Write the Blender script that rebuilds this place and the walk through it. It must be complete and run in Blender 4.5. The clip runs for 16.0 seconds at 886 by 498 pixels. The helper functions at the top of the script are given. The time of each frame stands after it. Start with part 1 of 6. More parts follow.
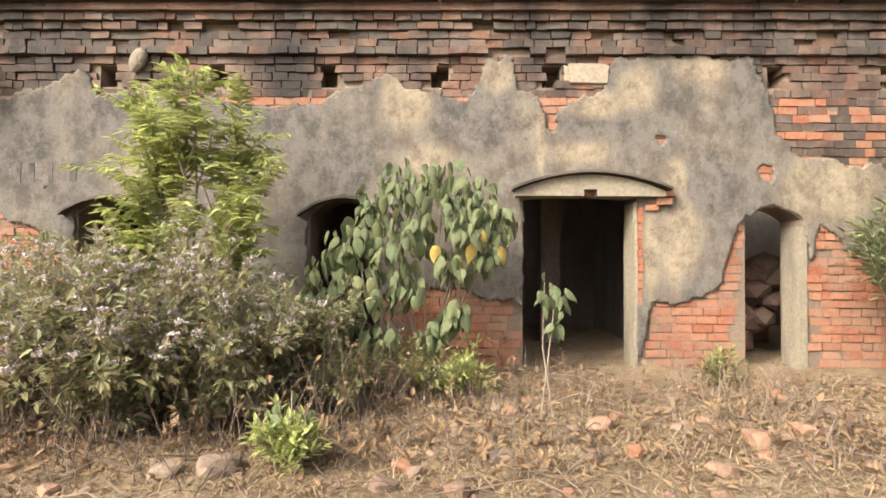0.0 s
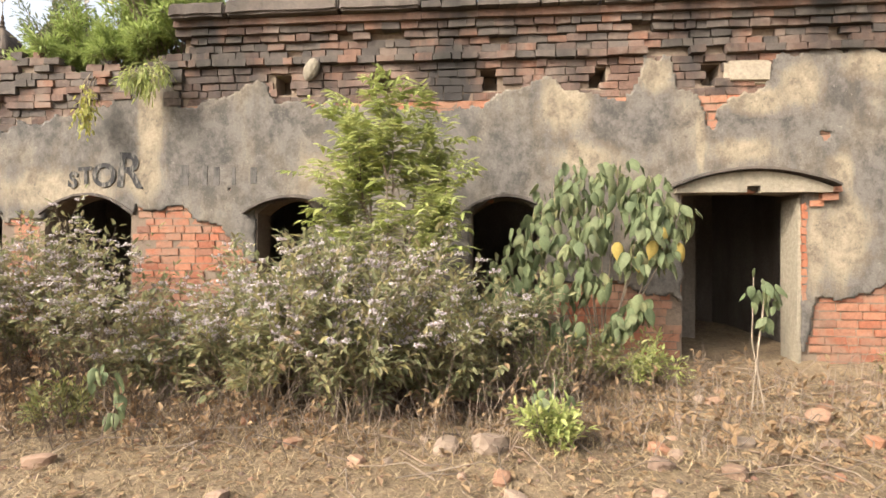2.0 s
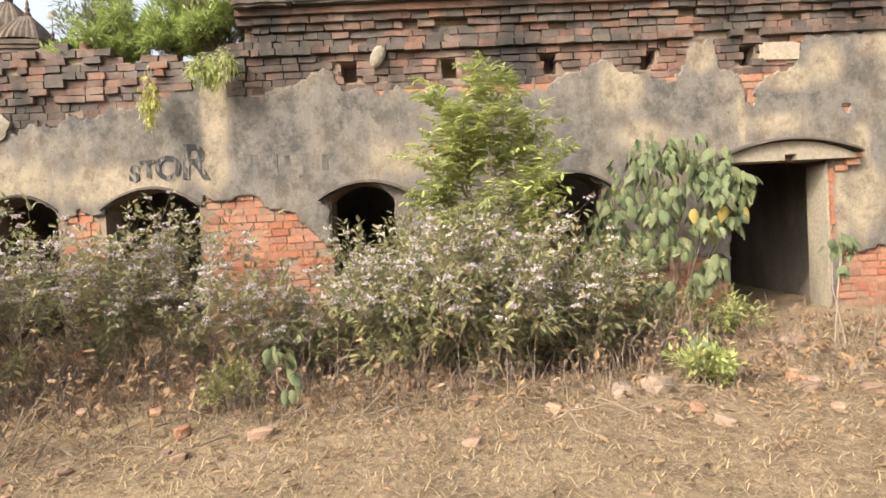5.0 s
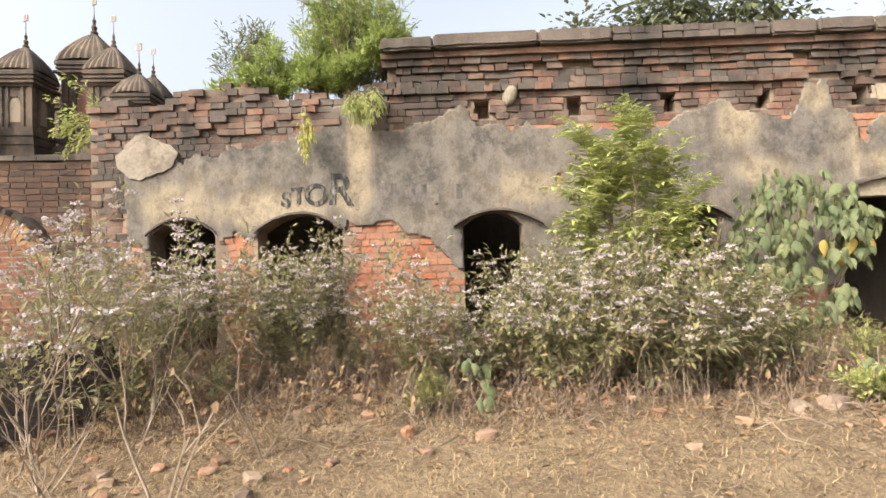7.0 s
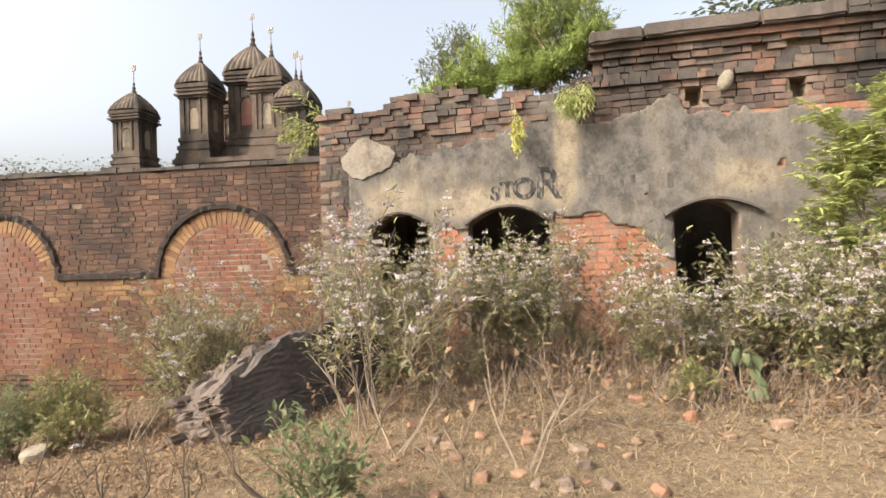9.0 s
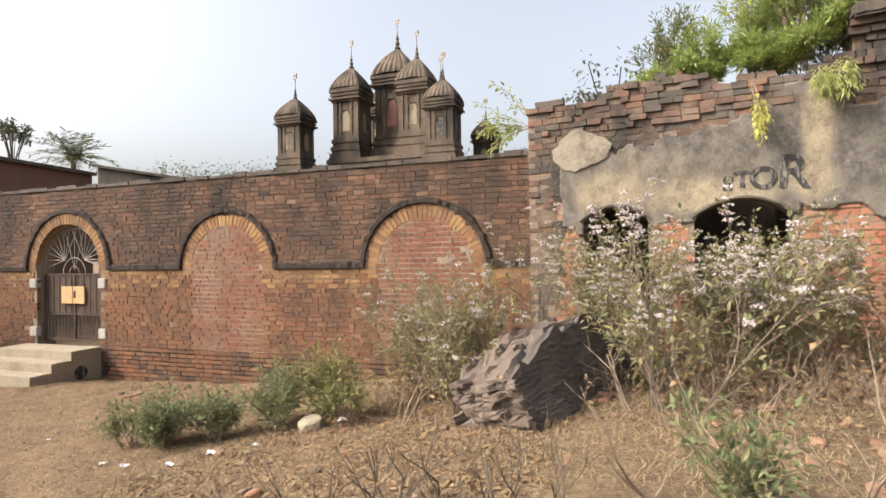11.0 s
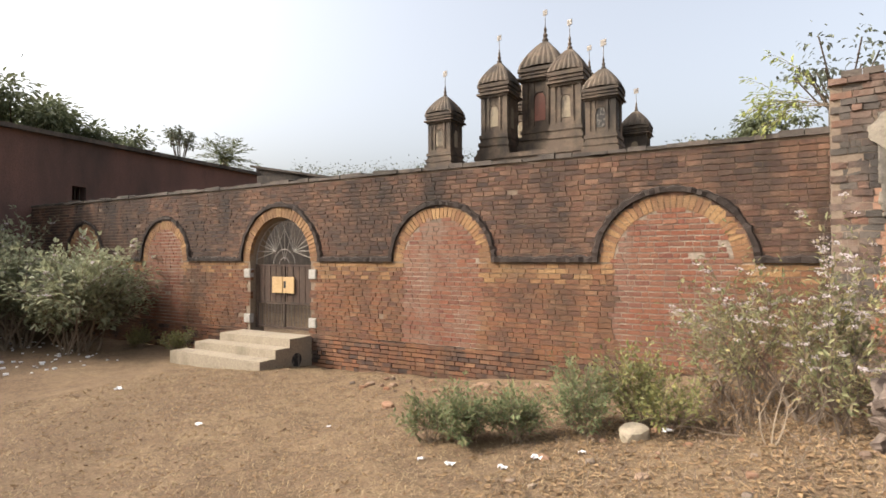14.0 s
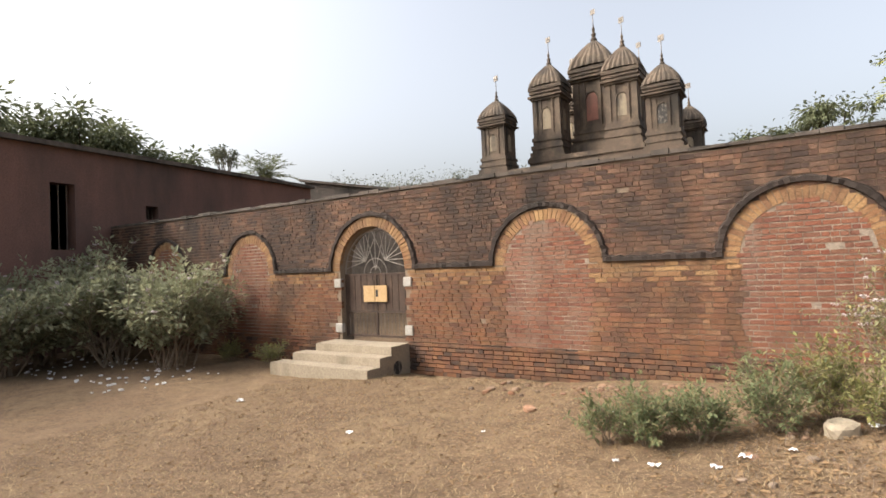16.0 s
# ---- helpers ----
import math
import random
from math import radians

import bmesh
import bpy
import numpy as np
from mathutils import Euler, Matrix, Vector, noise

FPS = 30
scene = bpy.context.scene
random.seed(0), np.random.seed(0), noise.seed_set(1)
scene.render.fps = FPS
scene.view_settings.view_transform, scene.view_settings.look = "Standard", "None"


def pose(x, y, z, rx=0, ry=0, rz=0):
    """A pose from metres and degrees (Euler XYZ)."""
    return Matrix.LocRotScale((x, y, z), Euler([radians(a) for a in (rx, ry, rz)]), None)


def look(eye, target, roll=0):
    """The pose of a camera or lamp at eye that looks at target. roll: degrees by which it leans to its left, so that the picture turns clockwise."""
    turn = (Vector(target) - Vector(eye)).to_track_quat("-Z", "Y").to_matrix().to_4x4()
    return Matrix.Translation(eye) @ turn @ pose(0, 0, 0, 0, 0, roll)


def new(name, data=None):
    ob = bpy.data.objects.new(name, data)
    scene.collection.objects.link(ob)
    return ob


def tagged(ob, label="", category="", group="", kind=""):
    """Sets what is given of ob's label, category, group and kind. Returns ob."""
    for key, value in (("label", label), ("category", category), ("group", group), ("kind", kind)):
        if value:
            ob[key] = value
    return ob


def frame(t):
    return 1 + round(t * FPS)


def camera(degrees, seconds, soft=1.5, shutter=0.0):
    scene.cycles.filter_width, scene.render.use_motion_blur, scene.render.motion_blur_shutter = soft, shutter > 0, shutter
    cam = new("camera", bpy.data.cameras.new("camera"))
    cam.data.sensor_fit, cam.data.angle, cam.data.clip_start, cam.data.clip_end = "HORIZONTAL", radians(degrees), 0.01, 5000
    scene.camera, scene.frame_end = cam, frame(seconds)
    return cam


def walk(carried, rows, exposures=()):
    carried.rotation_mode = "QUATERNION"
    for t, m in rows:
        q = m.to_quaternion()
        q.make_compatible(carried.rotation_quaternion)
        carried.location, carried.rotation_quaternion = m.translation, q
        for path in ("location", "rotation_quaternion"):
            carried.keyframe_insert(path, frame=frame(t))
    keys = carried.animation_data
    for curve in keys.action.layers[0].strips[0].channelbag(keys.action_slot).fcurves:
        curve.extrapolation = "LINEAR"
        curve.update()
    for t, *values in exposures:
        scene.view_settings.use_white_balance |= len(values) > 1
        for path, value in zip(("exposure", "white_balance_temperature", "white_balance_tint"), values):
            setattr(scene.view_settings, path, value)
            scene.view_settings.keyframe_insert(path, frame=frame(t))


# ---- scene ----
# ---------------------------------------------------------------- camera
cam = camera(79.5, 16.0, soft=1.6)
PATH = [
    (0, (0.022, -0.158, 1.25), (-0.007, 1.841, 1.3), 0.4),
    (0.5, (-0.383, -0.219, 1.237), (-0.454, 1.778, 1.306), 1.5),
    (1, (-0.739, -0.328, 1.235), (-0.852, 1.668, 1.305), 1.5),
    (1.5, (-1.083, -0.393, 1.217), (-1.244, 1.6, 1.262), 0.9),
    (2, (-1.425, -0.535, 1.268), (-1.619, 1.456, 1.292), 0.4),
    (2.5, (-1.748, -0.685, 1.255), (-1.837, 1.313, 1.257), 0.2),
    (3, (-2.091, -0.711, 1.214), (-2.164, 1.288, 1.197), 0.5),
    (3.5, (-2.419, -0.777, 1.262), (-2.47, 1.222, 1.236), 0.5),
    (3.7, (-2.554, -0.854, 1.279), (-2.592, 1.146, 1.24), -0.3),
    (6, (-3.838, -1.095, 1.151), (-3.829, 0.904, 1.118), -3.1),
    (6.5, (-4.35, -1.257, 1.169), (-4.365, 0.742, 1.21), -3.1),
    (7, (-4.648, -1.582, 1.272), (-4.722, 0.416, 1.323), -1.6),
    (7.5, (-4.953, -1.757, 1.356), (-5.137, 0.235, 1.392), -1.6),
    (8, (-5.318, -1.82, 1.367), (-5.606, 0.159, 1.403), -2.1),
    (8.5, (-5.754, -1.983, 1.366), (-6.141, -0.021, 1.405), -1.7),
    (8.7, (-5.923, -2.036, 1.364), (-6.341, -0.081, 1.392), -1.8),
    (10.8, (-7.613, -2.639, 1.299), (-8.409, -0.804, 1.308), -0.9),
    (11, (-7.814, -2.648, 1.31), (-8.658, -0.834, 1.331), -1.0),
    (11.5, (-8.232, -2.821, 1.324), (-9.134, -1.036, 1.356), -1.9),
    (12, (-8.767, -2.849, 1.276), (-9.708, -1.085, 1.316), -1.5),
    (12.5, (-9.237, -2.86, 1.249), (-10.249, -1.135, 1.292), -1.0),
    (13, (-9.664, -3.078, 1.236), (-10.733, -1.388, 1.274), -0.7),
    (13.5, (-10.062, -3.227, 1.206), (-11.177, -1.567, 1.229), -0.3),
    (14, (-10.422, -3.41, 1.216), (-11.589, -1.786, 1.24), -0.2),
    (14.5, (-10.768, -3.686, 1.225), (-11.915, -2.048, 1.263), -0.4),
    (15, (-11.166, -3.895, 1.183), (-12.333, -2.272, 1.234), -1.2),
    (15.5, (-11.55, -4.102, 1.173), (-12.759, -2.51, 1.239), -2.0),
    (16, (-11.904, -4.446, 1.175), (-13.145, -2.878, 1.229), -2.4),
]
walk(cam, [(t, look(eye, target, roll)) for t, eye, target, roll in PATH],
     exposures=((0, 1.12), (3.7, 1.12), (7.5, 1.08), (11, 0.92), (16, 0.88)))

# ---------------------------------------------------------------- light
SUN_AZ, SUN_EL = 229.0, 38.0          # compass-like: 180 = towards -y, 270 = towards -x
_az, _el = radians(SUN_AZ), radians(SUN_EL)
to_sun = Vector((math.sin(_az) * math.cos(_el), math.cos(_az) * math.cos(_el), math.sin(_el)))
world = bpy.data.worlds.new("sky")
scene.world = world
world.use_nodes = True
wn = world.node_tree.nodes
sky = wn.new("ShaderNodeTexSky")
sky.sky_type = "NISHITA"
sky.sun_disc = False
sky.sun_elevation, sky.sun_rotation = _el, _az
sky.air_density, sky.dust_density, sky.ozone_density = 1.0, 9.0, 0.6
wn["Background"].inputs["Strength"].default_value = 0.15
haze = wn.new("ShaderNodeHueSaturation")
haze.inputs["Saturation"].default_value, haze.inputs["Value"].default_value = 0.45, 1.42
world.node_tree.links.new(sky.outputs[0], haze.inputs["Color"])
world.node_tree.links.new(haze.outputs[0], wn["Background"].inputs["Color"])
sun_data = bpy.data.lights.new("sun", "SUN")
sun_data.energy, sun_data.angle, sun_data.color = 1.9, radians(2.5), (1.0, 0.88, 0.73)
sun = new("sun", sun_data)
sun.matrix_world = look(Vector((0, 0, 30)) + to_sun * 20, Vector((0, 0, 30)))

# ---------------------------------------------------------------- materials


def node_mat(name, rough=0.9):
    m = bpy.data.materials.new(name)
    m.use_nodes = True
    b = m.node_tree.nodes["Principled BSDF"]
    b.inputs["Roughness"].default_value = rough
    b.inputs["Specular IOR Level"].default_value = 0.25
    return m, m.node_tree.nodes, m.node_tree.links, b


def noise_node(n, l, coord, scale, detail=4.0, stretch=(1, 1, 1), rough=0.6):
    mp = n.new("ShaderNodeMapping")
    mp.inputs["Scale"].default_value = stretch
    l.new(coord, mp.inputs["Vector"])
    t = n.new("ShaderNodeTexNoise")
    t.inputs["Scale"].default_value, t.inputs["Detail"].default_value, t.inputs["Roughness"].default_value = scale, detail, rough
    l.new(mp.outputs[0], t.inputs["Vector"])
    return t.outputs["Fac"]


def ramp(n, l, fac, stops):
    r = n.new("ShaderNodeValToRGB")
    e = r.color_ramp.elements
    while len(e) < len(stops):
        e.new(0.5)
    for k, (p, c) in enumerate(stops):
        e[k].position = p
        e[k].color = (*c, 1) if len(c) == 3 else (c[0], c[0], c[0], 1)
    l.new(fac, r.inputs[0])
    return r.outputs[0]


def mix(n, l, fac, a, b, kind="MIX"):
    x = n.new("ShaderNodeMixRGB")
    x.blend_type = kind
    for k, v in enumerate((fac, a, b)):
        if isinstance(v, (int, float)):
            x.inputs[k].default_value = v
        elif isinstance(v, tuple):
            x.inputs[k].default_value = (*v, 1)
        else:
            l.new(v, x.inputs[k])
    return x.outputs[0]


def bump(n, l, b, height, strength, dist=0.02):
    u = n.new("ShaderNodeBump")
    u.inputs["Strength"].default_value, u.inputs["Distance"].default_value = strength, dist
    l.new(height, u.inputs["Height"])
    l.new(u.outputs[0], b.inputs["Normal"])


def world_pos(n):
    return n.new("ShaderNodeNewGeometry").outputs["Position"]


def stone_like(name, tones, stain, stain_lo=0.45, stain_hi=0.7, stain_scale=0.9, streak=(1, 1, 0.35), per="island", fine=22, bump_s=0.7, rough=0.92, stain_amt=1.0, patch=None):
    """Brick or stone: tones vary from piece to piece, stains run over them."""
    m, n, l, b = node_mat(name, rough)
    pos = world_pos(n)
    if per == "island":
        rnd = n.new("ShaderNodeNewGeometry").outputs["Random Per Island"]
    else:
        rnd = n.new("ShaderNodeObjectInfo").outputs["Random"]
    k = len(tones) - 1
    base = ramp(n, l, rnd, [(i / k, c) for i, c in enumerate(tones)])
    g = noise_node(n, l, pos, fine, 6)
    base = mix(n, l, 0.55, base, ramp(n, l, g, [(0.25, (0.45,)), (0.75, (1.25,))]), "MULTIPLY")
    if patch:
        q = noise_node(n, l, pos, patch[1], 6, (1, 1, 1.4), 0.7)
        base = mix(n, l, ramp(n, l, q, [(0.47, (0.0,)), (0.62, (0.75,))]), base, patch[0])
    s = noise_node(n, l, pos, stain_scale, 7, streak, 0.65)
    amt = ramp(n, l, s, [(stain_lo, (0.0,)), (stain_hi, (stain_amt,))])
    base = mix(n, l, amt, base, stain)
    l.new(base, b.inputs["Base Color"])
    bump(n, l, b, g, bump_s, 0.02)
    return m


brick_red = stone_like("brick_red", [(0.233, 0.086, 0.048), (0.322, 0.119, 0.063), (0.276, 0.139, 0.086), (0.357, 0.158, 0.088)], (0.176, 0.119, 0.081), 0.5, 0.8, patch=((0.24, 0.15, 0.105), 2.0))
brick_worn = stone_like("brick_worn", [(0.084, 0.054, 0.042), (0.125, 0.074, 0.054), (0.100, 0.074, 0.061), (0.165, 0.108, 0.082), (0.190, 0.098, 0.064), (0.120, 0.088, 0.070)], (0.034, 0.030, 0.027), 0.43, 0.62, patch=((0.170, 0.132, 0.104), 2.2))
stone_black = stone_like("stone_black", [(0.060, 0.051, 0.044), (0.092, 0.077, 0.066), (0.074, 0.063, 0.055), (0.125, 0.102, 0.085)], (0.022, 0.021, 0.018), 0.45, 0.7, patch=((0.118, 0.096, 0.078), 2.4))
wall_dark = stone_like("wall_dark_brick", [(0.040, 0.028, 0.024), (0.125, 0.064, 0.042), (0.066, 0.044, 0.035), (0.190, 0.110, 0.072), (0.052, 0.034, 0.028), (0.110, 0.068, 0.048)], (0.026, 0.021, 0.018), 0.42, 0.66, 0.9, (1, 1, .28), patch=((0.140, 0.074, 0.044), 1.9))
wall_warm = stone_like("wall_warm_brick", [(0.086, 0.044, 0.030), (0.150, 0.069, 0.041), (0.195, 0.092, 0.050), (0.108, 0.055, 0.037), (0.222, 0.124, 0.070)], (0.056, 0.039, 0.028), 0.45, 0.70, 0.9, (1, 1, .5), patch=((0.165, 0.078, 0.036), 1.6))
wall_ochre = stone_like("wall_ochre_brick", [(0.250, 0.145, 0.068), (0.320, 0.200, 0.098), (0.165, 0.086, 0.048), (0.290, 0.175, 0.084), (0.215, 0.118, 0.060)], (0.105, 0.066, 0.040), 0.48, 0.74, 1.1, patch=((0.180, 0.090, 0.046), 2.6))
fill_brick = stone_like("fill_brick", [(0.150, 0.054, 0.034), (0.190, 0.076, 0.044), (0.165, 0.082, 0.052), (0.128, 0.050, 0.034), (0.205, 0.098, 0.060)], (0.193, 0.149, 0.116), 0.52, 0.75, 0.9, stain_amt=0.6, patch=((0.186, 0.116, 0.081), 1.8))
hood_dark = stone_like("hood_moulding", [(0.030, 0.023, 0.019), (0.042, 0.030, 0.025)], (0.018, 0.015, 0.013), 0.45, 0.7)
mortar = stone_like("mortar", [(0.20, 0.152, 0.110), (0.24, 0.184, 0.133)], (0.105, 0.079, 0.060), 0.40, 0.70)
lime_mortar = stone_like("lime_mortar", [(0.29, 0.240, 0.190), (0.31, 0.255, 0.20)], (0.12, 0.090, 0.068), 0.40, 0.62, 1.6)
temple_stone = stone_like("temple_stone", [(0.080, 0.060, 0.046), (0.118, 0.090, 0.067), (0.098, 0.072, 0.054)], (0.031, 0.027, 0.023), 0.42, 0.66, 0.9, (1, 1, 0.45), patch=((0.150, 0.116, 0.083), 1.6))
temple_light = stone_like("temple_plaster_and_lit_band", [(0.221, 0.177, 0.122), (0.254, 0.210, 0.150)], (0.055, 0.047, 0.039), 0.45, 0.62, 1.3)
temple_red = stone_like("temple_red", [(0.191, 0.083, 0.065), (0.226, 0.105, 0.081)], (0.085, 0.061, 0.049), 0.45, 0.7, 1.5)
cement = stone_like("cement", [(0.286, 0.238, 0.177), (0.313, 0.265, 0.197)], (0.150, 0.122, 0.088), 0.5, 0.78, 1.4)
red_building = stone_like("red_building", [(0.168, 0.092, 0.074), (0.186, 0.102, 0.080)], (0.069, 0.050, 0.043), 0.4, 0.7, 0.35, (1, 1, 0.3))
lump_mat = stone_like("masonry_lump", [(0.128, 0.098, 0.080), (0.138, 0.106, 0.086)], (0.104, 0.081, 0.067), 0.40, 0.70, 9.0, (1, 1, 1), patch=((0.150, 0.115, 0.091), 18.0))
# smooth plaster on the side away from the sun, shade painted into its grey
lump_plaster = stone_like("lump_plaster", [(0.100, 0.082, 0.071), (0.112, 0.091, 0.078)], (0.050, 0.044, 0.040), 0.42, 0.68, 3.0, (1, 1, 1))
rubble_mat = stone_like("rubble", [(0.116, 0.087, 0.067), (0.197, 0.099, 0.067), (0.166, 0.137, 0.108), (0.238, 0.134, 0.088), (0.090, 0.072, 0.061)], (0.192, 0.151, 0.111), 0.5, 0.75, 3.0)
interior_mat = stone_like("interior_plaster", [(0.15, 0.127, 0.105), (0.175, 0.148, 0.12)], (0.075, 0.064, 0.054), 0.4, 0.65, 0.8)
iron = stone_like("iron", [(0.10, 0.075, 0.06), (0.13, 0.095, 0.075)], (0.2, 0.17, 0.14), 0.5, 0.8, 5.0, bump_s=0.2, rough=0.7)
iron_dark = stone_like("dark_iron", [(0.040, 0.029, 0.023), (0.060, 0.040, 0.030)], (0.095, 0.060, 0.042), 0.5, 0.75, 5.0, bump_s=0.2, rough=0.8)
iron_pale = stone_like("pale_iron", [(0.198, 0.176, 0.154), (0.220, 0.198, 0.171)], (0.110, 0.077, 0.055), 0.5, 0.8, 5.0, bump_s=0.2, rough=0.6)
ochre_plate = stone_like("ochre_plate", [(0.42, 0.29, 0.15), (0.44, 0.30, 0.155)], (0.3, 0.19, 0.09), 0.5, 0.8, 4.0, bump_s=0.1)
white_stone = stone_like("white_stone", [(0.330, 0.312, 0.282), (0.372, 0.348, 0.312)], (0.180, 0.156, 0.132), 0.5, 0.75, 4.0)
paper_white = stone_like("litter_white", [(0.75, 0.74, 0.72), (0.68, 0.70, 0.74)], (0.5, 0.45, 0.4), 0.55, 0.8, 9.0, bump_s=0.2, rough=0.5)
# letters and plate mark; also paints the dark inside the drain and tower openings
paint_and_hole_black = stone_like("black_paint_and_hole", [(0.035, 0.034, 0.034), (0.04, 0.038, 0.036)], (0.19, 0.172, 0.145), 0.50, 0.64, 13.0)
paint_faded = stone_like("faded_paint", [(0.040, 0.038, 0.036), (0.046, 0.043, 0.040)], (0.11, 0.10, 0.09), 0.40, 0.60, 9.0)


# pale places where the outer coat washed off, and sooty damp ones: x, z, half width, half height
PALE = ((-6.15, 3.05, .26, .75), (-6.3, 2.3, .5, .35), (-7.6, 2.15, 1.2, .33), (-9.0, 2.25, .7, .45), (-0.58, 3.22, .36, .50), (-0.3, 2.5, .5, .3), (1.12, 2.7, .06, .42),
        (1.75, 3.22, .5, .22), (2.3, 3.4, .32, .36), (3.1, 3.62, .4, .24), (2.47, 1.45, .16, .75), (1.6, 2.6, .45, .2), (4.7, 2.2, .8, .5), (-3.6, 2.35, .5, .35), (2.75, 1.5, .42, .7), (2.75, 2.35, .2, .3), (0.58, 3.55, .24, .3))
SOOTY = ((-5.25, 2.7, .42, .75), (3.2, 2.3, .45, .5), (-2.1, 2.95, .6, .4), (0.35, 2.95, .62, .33), (-8.1, 3.0, .8, .28), (-6.75, 3.1, .26, .5), (-4.3, 3.0, .5, .33), (1.9, 2.92, .8, .14), (-1.3, 2.5, .4, .5), (-9.55, 2.1, .2, .4))


def plaster_material():
    m, n, l, b = node_mat("old_plaster", 0.93)
    pos = world_pos(n)
    big = noise_node(n, l, pos, 0.8, 7, (1, 1, 0.8), 0.62)
    streak = noise_node(n, l, pos, 3.4, 7, (1, 1, 0.22), 0.65)
    blot = noise_node(n, l, pos, 4.6, 9, (1, 1, 0.85), 0.74)
    mott = noise_node(n, l, pos, 13, 8, (1, 1, 0.9), 0.75)
    fine = noise_node(n, l, pos, 44, 6)
    cream = mix(n, l, ramp(n, l, blot, [(0.40, (0.0,)), (0.60, (1.0,))]), (0.150, 0.122, 0.088), (0.285, 0.236, 0.166))
    grey = mix(n, l, ramp(n, l, blot, [(0.40, (0.0,)), (0.58, (1.0,))]), (0.062, 0.057, 0.052), (0.134, 0.121, 0.105))
    a = mix(n, l, 0.5, big, streak)
    a = mix(n, l, 0.3, a, blot)
    fac = ramp(n, l, a, [(0.41, (0.6,)), (0.53, (0.05,))])
    wob = mix(n, l, 0.4, blot, streak)
    ad = n.new("ShaderNodeMath")
    ad.operation = "MULTIPLY_ADD"
    ad.inputs[1].default_value, ad.inputs[2].default_value = 2.6, -1.3
    l.new(wob, ad.inputs[0])
    for group, goal, hard in ((SOOTY, 0.0, .3), (PALE, 1.0, .55)):
        for cx, cz, rx, rz in group:
            mp = n.new("ShaderNodeMapping")
            mp.inputs["Scale"].default_value = (1 / rx, 0, 1 / rz)
            mp.inputs["Location"].default_value = (-cx / rx, 0, -cz / rz)
            l.new(pos, mp.inputs["Vector"])
            ln = n.new("ShaderNodeVectorMath")
            ln.operation = "LENGTH"
            l.new(mp.outputs[0], ln.inputs[0])
            sm = n.new("ShaderNodeMath")
            l.new(ln.outputs["Value"], sm.inputs[0])
            l.new(ad.outputs[0], sm.inputs[1])
            fac = mix(n, l, ramp(n, l, sm.outputs[0], [(hard, (0.95,)), (1.0, (0.0,))]), fac, (goal,) * 3)
    c = mix(n, l, fac, grey, cream)
    # chalky flecks and dark mould spots
    c = mix(n, l, ramp(n, l, mott, [(0.60, (0.0,)), (0.70, (0.55,))]), c, (0.29, 0.26, 0.22))
    c = mix(n, l, ramp(n, l, mott, [(0.33, (0.6,)), (0.42, (0.0,))]), c, (0.050, 0.046, 0.042))
    c = mix(n, l, 0.5, c, ramp(n, l, fine, [(0.25, (0.55,)), (0.75, (1.25,))]), "MULTIPLY")
    l.new(c, b.inputs["Base Color"])
    bump(n, l, b, mix(n, l, 0.5, fine, mott), 0.7, 0.02)
    return m


plaster = plaster_material()
pale_lime = stone_like("pale_lime", [(0.235, 0.203, 0.160), (0.25, 0.218, 0.172)], (0.12, 0.10, 0.078), 0.48, 0.66, 4.0, (1, 1, 1))
cream_plaster = stone_like("cream_plaster", [(0.225, 0.190, 0.139), (0.252, 0.218, 0.160)], (0.116, 0.101, 0.080), 0.5, 0.75, 2.2)


def ground_material():
    m, n, l, b = node_mat("dry_soil", 0.97)
    pos = world_pos(n)
    big = noise_node(n, l, pos, 0.35, 6)
    mid = noise_node(n, l, pos, 2.6, 7, rough=0.7)
    fine = noise_node(n, l, pos, 30, 7, rough=0.75)
    c = mix(n, l, ramp(n, l, big, [(0.35, (0.0,)), (0.65, (1.0,))]), (0.125, 0.084, 0.052), (0.185, 0.132, 0.08))
    c = mix(n, l, ramp(n, l, mid, [(0.42, (0.0,)), (0.62, (0.8,))]), c, (0.088, 0.058, 0.037))
    c = mix(n, l, ramp(n, l, fine, [(0.5, (0.0,)), (0.68, (0.75,))]), c, (0.26, 0.195, 0.125))
    c = mix(n, l, ramp(n, l, fine, [(0.30, (0.7,)), (0.44, (0.0,))]), c, (0.065, 0.046, 0.032))
    crumb = noise_node(n, l, pos, 11, 7, rough=0.75)
    c = mix(n, l, 0.75, c, ramp(n, l, crumb, [(0.34, (0.50,)), (0.50, (1.0,)), (0.66, (1.35,))]), "MULTIPLY")
    clod = noise_node(n, l, pos, 5.2, 8, rough=0.8)
    c = mix(n, l, ramp(n, l, clod, [(0.36, (0.75,)), (0.46, (0.0,))]), c, (0.070, 0.047, 0.031))
    c = mix(n, l, ramp(n, l, clod, [(0.56, (0.0,)), (0.68, (0.6,))]), c, (0.235, 0.172, 0.105))
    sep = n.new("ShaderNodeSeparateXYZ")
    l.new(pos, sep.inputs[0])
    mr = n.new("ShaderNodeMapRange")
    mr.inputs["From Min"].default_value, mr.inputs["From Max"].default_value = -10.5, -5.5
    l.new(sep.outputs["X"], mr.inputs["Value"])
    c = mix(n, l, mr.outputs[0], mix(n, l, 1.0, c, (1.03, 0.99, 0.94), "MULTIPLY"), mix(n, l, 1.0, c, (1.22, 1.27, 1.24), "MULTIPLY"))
    l.new(c, b.inputs["Base Color"])
    bump(n, l, b, mix(n, l, 0.4, fine, mid), 0.9, 0.04)
    return m


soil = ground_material()


